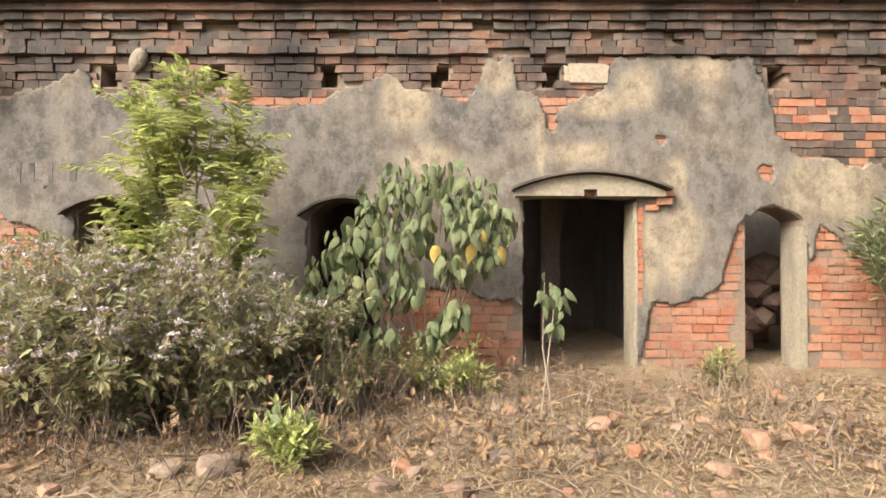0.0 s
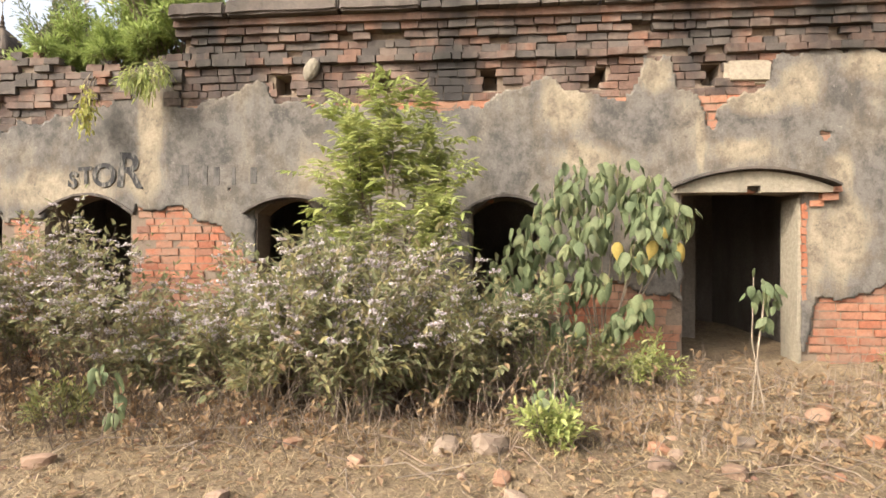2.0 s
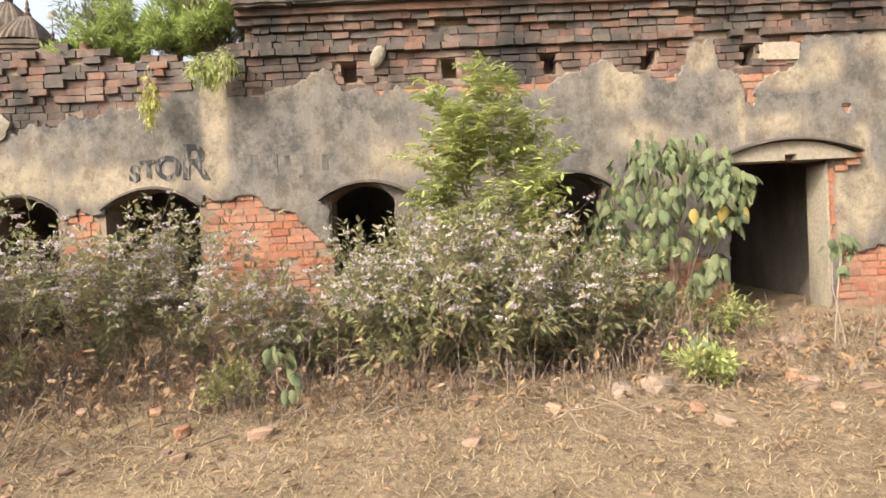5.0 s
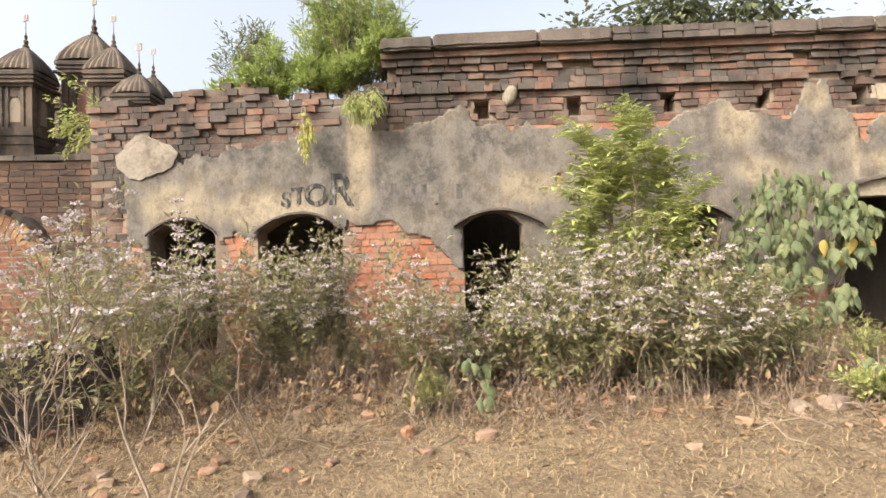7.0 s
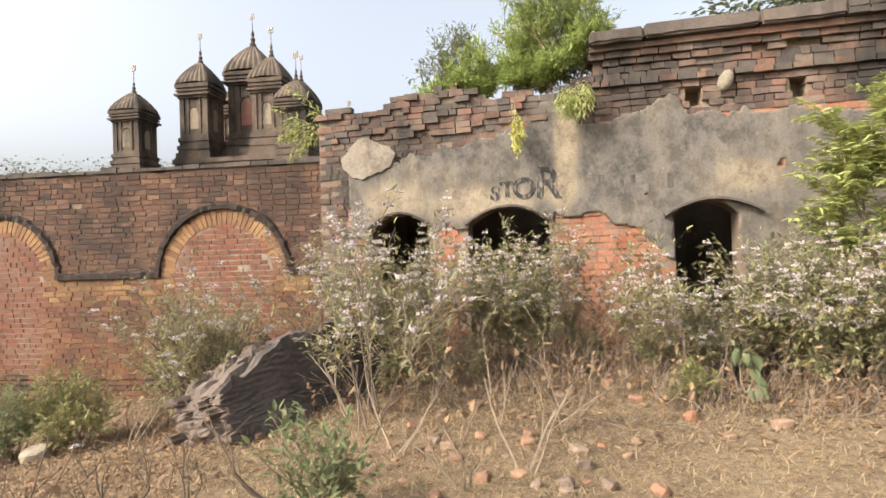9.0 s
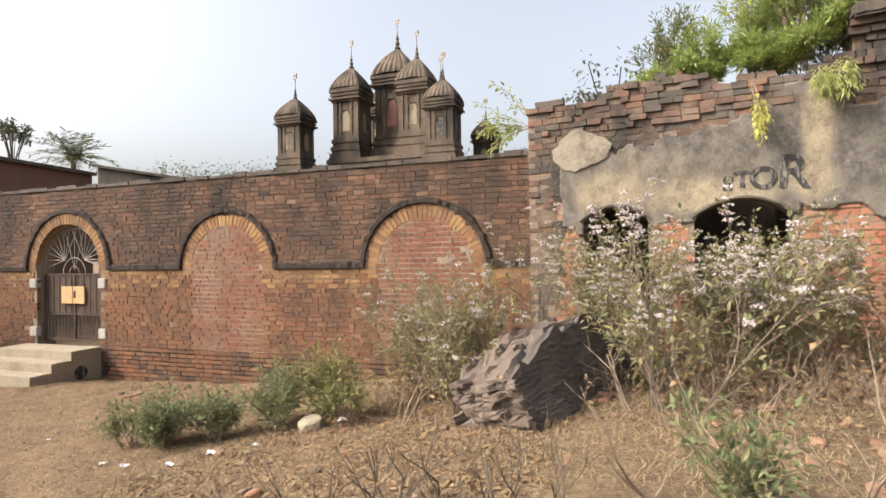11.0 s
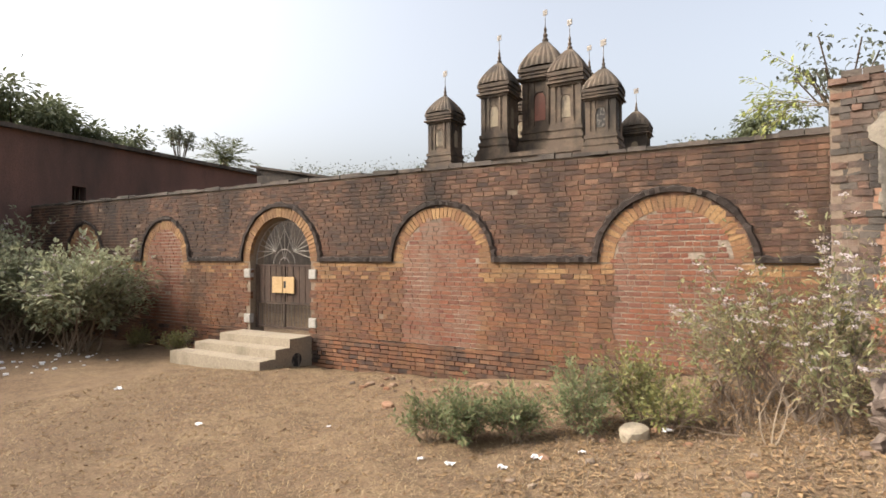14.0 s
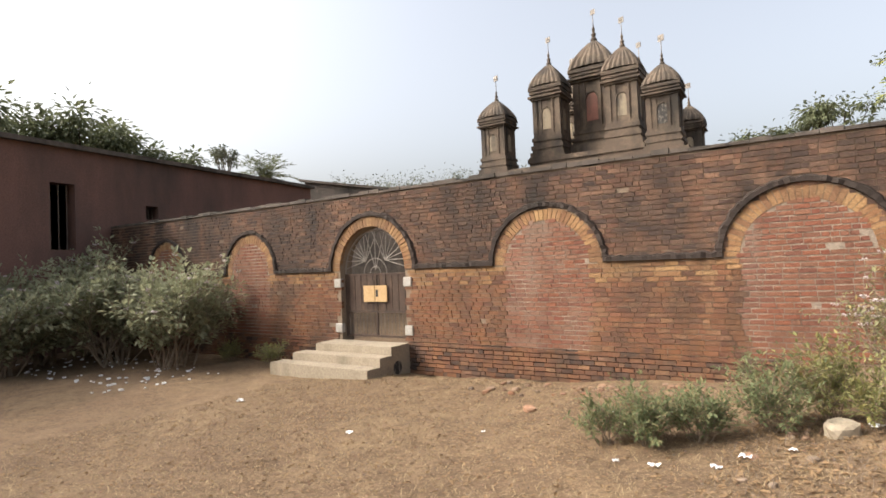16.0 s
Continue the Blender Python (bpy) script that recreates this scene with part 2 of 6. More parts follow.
def leaf_material(name, tones, trans=0.35, rough=0.55):
    m, n, l, b = node_mat(name, rough)
    rnd = n.new("ShaderNodeNewGeometry").outputs["Random Per Island"]
    k = len(tones) - 1
    c = ramp(n, l, rnd, [(i / k, t) for i, t in enumerate(tones)])
    g = noise_node(n, l, world_pos(n), 40, 3)
    c = mix(n, l, 0.4, c, ramp(n, l, g, [(0.3, (0.6,)), (0.7, (1.25,))]), "MULTIPLY")
    l.new(c, b.inputs["Base Color"])
    tr = n.new("ShaderNodeBsdfTranslucent")
    l.new(c, tr.inputs["Color"])
    mx = n.new("ShaderNodeMixShader")
    mx.inputs[0].default_value = trans
    l.new(b.outputs[0], mx.inputs[1])
    l.new(tr.outputs[0], mx.inputs[2])
    l.new(mx.outputs[0], n["Material Output"].inputs["Surface"])
    return m


leaf_olive = leaf_material("leaf_olive", [(0.120, 0.129, 0.050), (0.184, 0.193, 0.074), (0.258, 0.248, 0.092), (0.147, 0.166, 0.064), (0.304, 0.267, 0.101), (0.202, 0.202, 0.092)])
leaf_weed = leaf_material("leaf_weed", [(0.150, 0.158, 0.080), (0.205, 0.210, 0.104), (0.275, 0.262, 0.132), (0.172, 0.182, 0.096), (0.35, 0.305, 0.135), (0.215, 0.172, 0.105), (0.235, 0.243, 0.124)], 0.45)
leaf_fresh = leaf_material("leaf_fresh", [(0.27, 0.31, 0.105), (0.36, 0.40, 0.135), (0.44, 0.45, 0.165), (0.24, 0.275, 0.10)], 0.45)
leaf_broad = leaf_material("leaf_broad", [(0.115, 0.142, 0.070), (0.160, 0.186, 0.090), (0.132, 0.162, 0.080), (0.205, 0.215, 0.105), (0.24, 0.215, 0.11)], 0.4, 0.75)
leaf_yellow = leaf_material("leaf_yellow", [(0.40, 0.29, 0.07), (0.47, 0.36, 0.11)], 0.35, 0.8)
leaf_dark = leaf_material("leaf_dark", [(0.085, 0.10, 0.055), (0.12, 0.135, 0.07), (0.155, 0.165, 0.09)])
leaf_bright = leaf_material("leaf_bright", [(0.21, 0.27, 0.08), (0.29, 0.36, 0.11), (0.36, 0.42, 0.145), (0.19, 0.24, 0.075)])
leaf_yellowgreen = leaf_material("leaf_yellowgreen", [(0.36, 0.36, 0.09), (0.45, 0.42, 0.11), (0.28, 0.31, 0.09)])
# grey-green with haze painted in, paled to offset the shade on the bushes
leaf_hazed = leaf_material("leaf_hazed", [(0.20, 0.215, 0.13), (0.27, 0.28, 0.17), (0.34, 0.335, 0.22), (0.235, 0.25, 0.155)], 0.45)
leaf_far = leaf_material("leaf_far", [(0.10, 0.115, 0.08), (0.13, 0.14, 0.10), (0.115, 0.125, 0.09)])
leaf_dry = leaf_material("leaf_dry", [(0.187, 0.119, 0.064), (0.255, 0.170, 0.093), (0.145, 0.093, 0.055)], 0.2, 0.8)
straw = leaf_material("straw", [(0.255, 0.184, 0.095), (0.40, 0.31, 0.185), (0.150, 0.102, 0.058), (0.085, 0.060, 0.040), (0.33, 0.25, 0.145)], 0.15, 0.85)
flower_pale = leaf_material("flower_pale", [(0.46, 0.405, 0.41), (0.56, 0.51, 0.515), (0.38, 0.31, 0.305), (0.47, 0.42, 0.36)], 0.3, 0.8)
flower_yellow = leaf_material("flower_yellow", [(0.75, 0.62, 0.06), (0.80, 0.70, 0.10)], 0.3, 0.7)
bark = stone_like("bark", [(0.20, 0.155, 0.11), (0.23, 0.18, 0.13)], (0.11, 0.085, 0.06), 0.45, 0.7, 6.0, bump_s=0.4)
twig_pale = stone_like("dry_twig", [(0.216, 0.166, 0.119), (0.288, 0.230, 0.173), (0.158, 0.119, 0.086)], (0.108, 0.083, 0.061), 0.5, 0.8, 6.0, bump_s=0.2)
dry_stem = stone_like("dry_stem", [(0.150, 0.112, 0.084), (0.225, 0.178, 0.136), (0.112, 0.086, 0.066), (0.180, 0.128, 0.090)], (0.090, 0.068, 0.052), 0.5, 0.8, 6.0, bump_s=0.2)
bark_dark = stone_like("dark_bark", [(0.085, 0.065, 0.05), (0.10, 0.08, 0.06)], (0.05, 0.04, 0.03), 0.45, 0.7, 6.0, bump_s=0.4)

# ---------------------------------------------------------------- mesh helpers


def mesh_of(name, verts, faces, mat, smooth=False):
    me = bpy.data.meshes.new(name)
    me.from_pydata([tuple(map(float, v)) for v in verts], [], faces)
    me.materials.append(mat)
    if smooth:
        me.polygons.foreach_set("use_smooth", [True] * len(me.polygons))
    me.update()
    return me


def part(name, data, mat, parent, label=""):
    """Links a bmesh, or (verts, faces), or a mesh as one object under a thing or a part."""
    if isinstance(data, bmesh.types.BMesh):
        me = bpy.data.meshes.new(name)
        bmesh.ops.recalc_face_normals(data, faces=data.faces)
        data.to_mesh(me)
        data.free()
        me.materials.append(mat)
    elif isinstance(data, tuple):
        me = mesh_of(name, data[0], data[1], mat)
    else:
        me = data
    ob = new(name, me)
    ob.parent = parent
    if label:
        ob["label"] = label
    return ob


def empty(name, loc=(0, 0, 0), rz=0.0):
    ob = new(name)
    ob.matrix_world = pose(*loc, 0, 0, rz)
    ob.empty_display_size = 0.1
    return ob


def box(bm, lo, hi, m=None):
    r = bmesh.ops.create_cube(bm, size=1.0)
    size = [hi[k] - lo[k] for k in range(3)]
    mid = [(hi[k] + lo[k]) / 2 for k in range(3)]
    mm = Matrix.Translation(mid) @ Matrix.Diagonal((*size, 1))
    bmesh.ops.transform(bm, matrix=(m @ mm) if m else mm, verts=r["verts"])
    return r["verts"]


def boxes_mesh(items, wear=.06):
    """items: (x0,x1,y0,y1,z0,z1) boxes with slightly worn corners, joined."""
    V, F = [], []
    rr = random.Random(5)
    for x0, x1, y0, y1, z0, z1 in items:
        k = len(V)
        j = min(x1 - x0, z1 - z0) * wear
        for (x, y, z) in ((x0, y0, z0), (x1, y0, z0), (x1, y0, z1), (x0, y0, z1), (x0, y1, z0), (x1, y1, z0), (x1, y1, z1), (x0, y1, z1)):
            V.append((x + rr.uniform(-j, j), y + rr.uniform(-j, j) * 0.6, z + rr.uniform(-j, j)))
        F += [(k, k + 1, k + 2, k + 3), (k, k + 4, k + 5, k + 1), (k + 1, k + 5, k + 6, k + 2), (k + 2, k + 6, k + 7, k + 3), (k + 3, k + 7, k + 4, k), (k + 4, k + 7, k + 6, k + 5)]
    return V, F


def tubes(lines, sides=4):
    """lines: (points, r0, r1)."""
    V, F = [], []
    for pts, r0, r1 in lines:
        n = len(pts)
        start = len(V)
        for i, p in enumerate(pts):
            p = Vector(p)
            d = (Vector(pts[min(i + 1, n - 1)]) - Vector(pts[max(i - 1, 0)])).normalized()
            a = d.orthogonal().normalized()
            c = d.cross(a)
            r = r0 + (r1 - r0) * i / (n - 1)
            for s in range(sides):
                t = 2 * math.pi * s / sides
                V.append(p + (a * math.cos(t) + c * math.sin(t)) * r)
        for i in range(n - 1):
            for s in range(sides):
                q = (s + 1) % sides
                F.append((start + i * sides + s, start + i * sides + q, start + (i + 1) * sides + q, start + (i + 1) * sides + s))
        F.append(tuple(start + s for s in reversed(range(sides))))
        F.append(tuple(start + (n - 1) * sides + s for s in range(sides)))
    return V, F


def leaves(tips, rr, size=0.07, width=0.45, droop=0.3, fold=0.25, vary=0.4):
    """tips: (place, direction). One folded, pointed leaf each."""
    V, F = [], []
    for p, d in tips:
        p = Vector(p)
        d = (Vector(d) + Vector((rr.uniform(-.5, .5), rr.uniform(-.5, .5), rr.uniform(-.4, .4) - droop))).normalized()
        s = d.cross(Vector((rr.uniform(-.5, .5), rr.uniform(-.5, .5), 1))).normalized()
        u = s.cross(d)
        L = size * rr.uniform(1 - vary, 1 + vary)
        w = L * width / 2
        k = len(V)
        V += [p, p + d * L * .35 + s * w + u * w * fold, p + d * L * .38 - u * w * .2, p + d * L * .35 - s * w + u * w * fold,
              p + d * L * .75 + s * w * .6 - u * L * .04, p + d * L * .75 - s * w * .6 - u * L * .04, p + d * L - u * L * .14]
        F += [(k, k + 1, k + 2), (k, k + 2, k + 3), (k + 1, k + 4, k + 6, k + 2), (k + 2, k + 6, k + 5, k + 3)]
    return V, F


def grow(rr, base, d, length, r, levels, kids=3, spread=0.7, up=0.15, shrink=0.65, steps=4, wander=0.18):
    """Branching stems: lines for tubes() and the tips with their directions."""
    lines, tips = [], []

    def go(p, d, length, r, level):
        pts = [p]
        dirs = []
        for _ in range(steps):
            d = (d + Vector((rr.uniform(-1, 1), rr.uniform(-1, 1), rr.uniform(-.6, .6))) * wander + Vector((0, 0, up * .3))).normalized()
            p = p + d * length / steps
            pts.append(p)
            dirs.append(d)
        lines.append((pts, r, r * .55))
        if level == 0:
            for k in range(1, steps + 1):
                tips.append((pts[k], dirs[k - 1]))
            return
        if level == 1:
            for k in range(2, steps + 1):
                tips.append((pts[k], dirs[k - 1]))
        for _ in range(kids):
            k = rr.randint(max(1, steps // 2), steps)
            nd = (dirs[k - 1] + Vector((rr.uniform(-1, 1), rr.uniform(-1, 1), rr.uniform(-.5, .8))) * spread).normalized()
            go(pts[k], nd, length * shrink * rr.uniform(.7, 1.2), r * .55, level - 1)

    go(Vector(base), Vector(d).normalized(), length, r, levels)
    return lines, tips


def smooth01(a, b, x):
    t = np.clip((x - a) / (b - a), 0, 1)
    return t * t * (3 - 2 * t)


# ---------------------------------------------------------------- ground
BX = [-2000, -60, -24, -21, -17, -13.8, -11.2, -9.4, -6.5, -4.5, 0, 6, 2000]
BZ = [-1.7, -1.6, -1.58, -1.5, -1.36, -1.1, -0.72, -0.36, -0.2, -0.17, -0.1, -0.05, -0.05]
EX = [-13.0, -12.0, -10.0, -7.8, -5.7, -4.0, 0.0]
EYV = [-5.2, -4.5, -3.2, -2.65, -2.0, -1.2, -0.15]
EZ = [-0.34, -0.34, -0.28, -0.18, -0.12, -0.2, -0.15]


def ground_np(x, y):
    z = np.interp(x, BX, BZ)
    z = z - 0.16 * smooth01(4.6, 6.2, y) * smooth01(-11.5, -14, x) + 0.07 * smooth01(4.2, 6.0, y) * smooth01(-9, -6, x)
    away = np.abs(y - np.interp(x, EX, EYV))
    w = (1 - smooth01(0.8, 3.4, away)) * smooth01(-16, -12, x)
    z = z + (np.interp(x, EX, EZ) - z) * w
    z = z + 0.035 * np.sin(1.3 * x + 0.7 * np.sin(1.9 * y)) * np.sin(1.7 * y + 0.4 * x) + 0.012 * np.sin(6.1 * x + 2 * y) * np.sin(5.3 * y - x)
    return z


def ground_at(x, y):
    return float(ground_np(np.array([x]), np.array([y]))[0])


def axis(lo, hi, step, far, grow_by=1.25):
    a = list(np.arange(lo, hi + step / 2, step))
    s = step
    while a[-1] < far:
        s *= grow_by
        a.append(a[-1] + s)
    s = step
    while a[0] > -far:
        s *= grow_by
        a.insert(0, a[0] - s)
    return np.array(a)


gx, gy = axis(-30, 8, 0.11, 1800), axis(-3, 7, 0.11, 1800)
GX, GY = np.meshgrid(gx, gy, indexing="ij")
GZ = ground_np(GX, GY)
rough_np = np.random.RandomState(3)
lumps = rough_np.normal(0, 1, GX.shape)
lumps = (lumps + np.roll(lumps, 1, 0) + np.roll(lumps, 1, 1) + np.roll(lumps, (1, 1), (0, 1))) / 4
GZ = GZ + lumps * (0.008 + 0.022 * smooth01(2.4, 4.0, GY) * smooth01(-11, -8, GX))
nx, ny = GX.shape
idx = np.arange(nx * ny).reshape(nx, ny)
gf = np.stack([idx[:-1, :-1], idx[1:, :-1], idx[1:, 1:], idx[:-1, 1:]], -1).reshape(-1, 4)
gme = bpy.data.meshes.new("ground")
gme.from_pydata(np.stack([GX, GY, GZ], -1).reshape(-1, 3).tolist(), [], gf.tolist())
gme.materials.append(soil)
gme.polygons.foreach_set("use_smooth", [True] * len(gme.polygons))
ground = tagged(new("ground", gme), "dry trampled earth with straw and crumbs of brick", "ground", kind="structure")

# ---------------------------------------------------------------- the ruined store building
FY = 6.4            # its front plane
DOORS = [           # x0, x1, springing, crown
    (-9.43, -8.42, 1.80, 2.03), (-7.76, -6.46, 1.80, 2.07), (-4.63, -3.75, 1.82, 2.02),
    (-1.72, -0.85, 1.82, 2.02), (0.91, 2.30, 2.06, 2.10), (3.62, 4.30, 1.80, 1.95)]


def arc_points(x0, x1, spring, crown, n=10):
    """Segmental arch from x1 to x0, over the crown."""
    w, h = (x1 - x0) / 2, crown - spring
    out = []
    for k in range(n + 1):
        t = 1 - 2 * k / n
        out.append(((x0 + x1) / 2 + w * t, spring + h * (1 - t * t)))
    return out


def arched_wall(x0, x1, zlo, top_line, openings, y0, y1, arc=arc_points):
    """A wall seen from -y, with doorways cut up from its foot, built in upright strips. top_line: points from right to left."""
    tx, tz = [q[0] for q in reversed(top_line)], [q[1] for q in reversed(top_line)]
    arcs = [list(reversed(arc(*o))) for o in openings]
    xs = sorted(set([x0, x1] + [round(x, 4) for x in tx if x0 < x < x1] + [round(q[0], 4) for a in arcs for q in a]))
    bm = bmesh.new()

    def low(x, mid):
        for a in arcs:
            if a[0][0] < mid < a[-1][0]:
                return float(np.interp(x, [q[0] for q in a], [q[1] for q in a]))
        return zlo

    def quad(*pts):
        bm.faces.new([bm.verts.new(q) for q in pts])

    for a, b in zip(xs, xs[1:]):
        if b - a < 1e-4:
            continue
        m = (a + b) / 2
        la, lb = low(a, m), low(b, m)
        ta, tb = float(np.interp(a, tx, tz)), float(np.interp(b, tx, tz))
        quad((a, y0, la), (b, y0, lb), (b, y0, tb), (a, y0, ta))
        quad((b, y1, lb), (a, y1, la), (a, y1, ta), (b, y1, tb))
        quad((a, y0, la), (a, y1, la), (b, y1, lb), (b, y0, lb))
        quad((a, y0, ta), (b, y0, tb), (b, y1, tb), (a, y1, ta))
    for x, z in [(x0, float(np.interp(x0, tx, tz))), (x1, float(np.interp(x1, tx, tz)))] + [(q[0], q[1]) for a in arcs for q in (a[0], a[-1])]:
        quad((x, y0, zlo), (x, y1, zlo), (x, y1, z), (x, y0, z))
    bmesh.ops.remove_doubles(bm, verts=bm.verts, dist=.0005)
    return bm


def left_top(x):
    """Ragged top of the broken-off part, left of the cornice."""
    return 3.9 + 0.14 * math.sin(2.1 * x) + 0.07 * math.sin(6.3 * x + 1)


top_line = [(7.5, 3.42), (-5.74, 3.42), (-5.75, 3.9)] + [(x / 10, left_top(x / 10)) for x in range(-60, -104, -3)]
store = tagged(part("wall_store", arched_wall(-10.35, 7.5, -1.2, top_line, DOORS, FY + 0.014, FY + 0.42), mortar, None),
               "ruined brick store wall with stained, broken plaster", "wall", kind="structure")

bm = bmesh.new()
box(bm, (-5.72, FY + 0.36, 3.40), (7.5, FY + 0.6, 4.60))
box(bm, (-5.72, FY + 0.05, 3.70), (7.5, FY + 0.358, 4.60))
hx = -5.72
for k in range(-1, 10):
    h0 = -4.30 + 1.39 * k - 0.11
    if h0 > hx:
        box(bm, (hx, FY + 0.05, 3.40), (min(h0, 7.5), FY + 0.358, 3.698))
    hx = h0 + 0.22
part("core", bm, mortar, store)
# bare brick shows where this is above 0
TOPX = [-9.8, -9.4, -8.9, -8.4, -7.5, -6.8, -6.45, -5.95, -5.75, -5.5, -4.9, -4.6, -4.35, -3.45, -2.75, -1.85, -1.5, -1.16, -0.74, -0.4, -0.19, 0.23, 0.38, 0.42, 0.77, 0.82, 1.13, 1.2, 1.41, 1.83, 1.95, 2.02, 3.66, 3.84, 3.95, 4.16, 4.54, 7.5]
TOPZ = [3.26, 3.2, 2.92, 3.02, 3.2, 3.35, 3.68, 3.74, 3.3, 3.28, 3.48, 3.69, 3.3, 3.27, 3.24, 3.12, 3.27, 3.41, 3.55, 3.41, 3.27, 3.31, 3.4, 3.8, 3.8, 3.41, 3.2, 3.03, 3.2, 3.41, 3.5, 3.8, 3.8, 3.48, 3.14, 2.66, 2.5, 2.45]
LOWX = [-10.4, -9.84, -9.82, -9.45, -8.43, -8.41, -7.77, -7.75, -6.47, -6.36, -5.62, -5.1, -4.8, -4.66, -3.7, -3.6, -1.74, -0.84, -0.7, 0.2, 0.85, 2.32, 2.48, 3.08, 3.32, 3.5, 3.6, 4.31, 4.42, 4.5, 5.2, 7.5]
LOWZ = [9.0, 9.0, 1.72, 1.62, 1.6, 1.75, 1.78, 1.75, 1.8, 1.9, 1.88, 1.55, 1.3, 1.2, 1.2, 0.5, 0.5, 0.8, 0.95, 0.9, 0.7, 0.0, 0.79, 0.82, 1.07, 1.62, 1.9, 1.8, 1.3, 1.72, 1.3, 0.8]


def ragged(x, z):
    return (0.035 * np.sin(11 * x + 3 * z) + 0.03 * np.sin(17 * z - 5 * x + 1) + 0.018 * np.sin(31 * x + 23 * z) + 0.012 * np.sin(57 * x - 41 * z))


def opening_gap(x, z, grow_by):
    """Above 0 inside a doorway widened by grow_by."""
    g = np.full_like(x, -9.0)
    for x0, x1, s, c in DOORS:
        w = (x1 - x0) / 2
        t = np.clip((x - (x0 + x1) / 2) / w, -1, 1)
        g = np.maximum(g, np.minimum(w - np.abs(x - (x0 + x1) / 2), s + (c - s) * (1 - t * t) - z) + grow_by)
    return g


def plaster_field(x, z):
    r = ragged(x, z)
    f = np.minimum(np.interp(x, TOPX, TOPZ) + r - z, z - np.interp(x, LOWX, LOWZ) + r)
    f = np.minimum(f, -opening_gap(x, z, 0.0) - 0.015 + 0.4 * r * (z > 0))
    f = np.minimum(f, x + 9.82 + r)
    for hx, hz, ra in ((1.24, 2.98, 0.08), (3.9, 2.35, 0.1), (-5.02, 2.18, 0.07), (-3.2, 2.45, 0.06), (2.62, 2.76, 0.035), (4.25, 3.0, 0.3)):
        f = np.minimum(f, np.hypot(x - hx, z - hz) - ra + r * .8)
    return f


def plaster_sheet(x0, x1, z0, z1, step, front, depth):
    xs, zs = np.arange(x0, x1, step), np.arange(z0, z1, step)
    X, Z = np.meshgrid(xs, zs, indexing="ij")
    f = plaster_field(X, Z)
    e = 0.01
    fx, fz = (plaster_field(X + e, Z) - f) / e, (plaster_field(X, Z + e) - f) / e
    q = np.clip(np.sqrt(fx * fx + fz * fz), .5, 4)
    keep = (f[:-1, :-1] + f[1:, :-1] + f[1:, 1:] + f[:-1, 1:]) > 0
    near = np.abs(f) < step * .75
    mv = np.where(near, np.clip(f / (q * q), -step * .5, step * .5), 0)
    PX, PZ = X - mv * fx, Z - mv * fz
    Y = front + 0.003 * np.sin(1.7 * X + .6 * Z) + 0.002 * np.sin(5 * X) * np.sin(4.3 * Z)
    n0, n1 = X.shape
    ix = np.arange(n0 * n1).reshape(n0, n1)
    quad = np.stack([ix[:-1, :-1], ix[1:, :-1], ix[1:, 1:], ix[:-1, 1:]], -1)[keep]
    pts = np.stack([PX, Y, PZ], -1).reshape(-1, 3)
    back = pts + np.array([0, depth, 0])
    edges = {}
    for a, b, c, d in quad.tolist():
        for u, v in ((a, b), (b, c), (c, d), (d, a)):
            if (v, u) in edges:
                del edges[(v, u)]
            else:
                edges[(u, v)] = 1
    n = len(pts)
    faces = quad.tolist() + [[v, u, u + n, v + n] for u, v in edges]
    used = np.unique(np.array([k for q4 in faces for k in q4]))
    remap = np.full(2 * n, -1)
    remap[used] = np.arange(len(used))
    allp = np.concatenate([pts, back])[used]
    return allp.tolist(), [[int(remap[k]) for k in q4] for q4 in faces]


pv, pf = plaster_sheet(-10.4, 7.5, -0.3, 3.95, 0.03, FY - 0.03, 0.07)
plaster_ob = tagged(new("plaster", mesh_of("plaster", pv, pf, plaster, True)), "grey stained plaster coat broken away along its edges")
plaster_ob.parent = store

# rooms behind
bm = bmesh.new()
box(bm, (-10.35, 10.6, -1.2), (7.5, 10.9, 4.2))
inner = part("wall_store_inner", bm, interior_mat, None)
for px in (-10.35, -6.2, -2.6, 2.9, 7.3):
    bm = bmesh.new()
    box(bm, (px, FY + 0.42, -1.2), (px + 0.25, 10.6, 3.55))
    part("partition", bm, interior_mat, inner)
bm = bmesh.new()
box(bm, (1.45, 8.3, -0.3), (1.75, 8.6, 3.55))
part("pillar", bm, interior_mat, inner)
tagged(bpy.data.objects["wall_store_inner"], "dark soot-stained inner walls of the store", "wall", kind="structure")
# roof out of view, added to darken the rooms; gaps let sky light in
bm = bmesh.new()
box(bm, (-10.35, FY + 0.42, 3.552), (7.5, 9.3, 3.75))
for px, pw in ((-10.35, 2.6), (-7.2, 3.0), (-3.8, 3.4), (0.2, 2.69)):
    box(bm, (px, 9.302, 3.552), (px + pw, 10.6, 3.75))
part("ceiling", bm, interior_mat, None)
tagged(bpy.data.objects["ceiling"], "unseen flat roof added over the store rooms, gaps admitting daylight", "ceiling", kind="structure")
bm = bmesh.new()
box(bm, (-10.1, FY + 0.02, -0.5), (7.3, 10.6, -0.03))
part("floor", bm, soil, None)
tagged(bpy.data.objects["floor"], "earth floor inside the store", "floor", kind="structure")

# bricks of the front, where the plaster has gone, and of the cornice
rb = random.Random(11)
near_bricks, far_bricks, dark_bricks, corn_bricks = [], [], [], []
CH = 0.103


def row_out(z):
    if z < 3.82:
        return 0.0
    if z < 3.93:
        return 0.07
    if z < 4.14:
        return 0.02
    if z < 4.24:
        return 0.06
    return 0.10


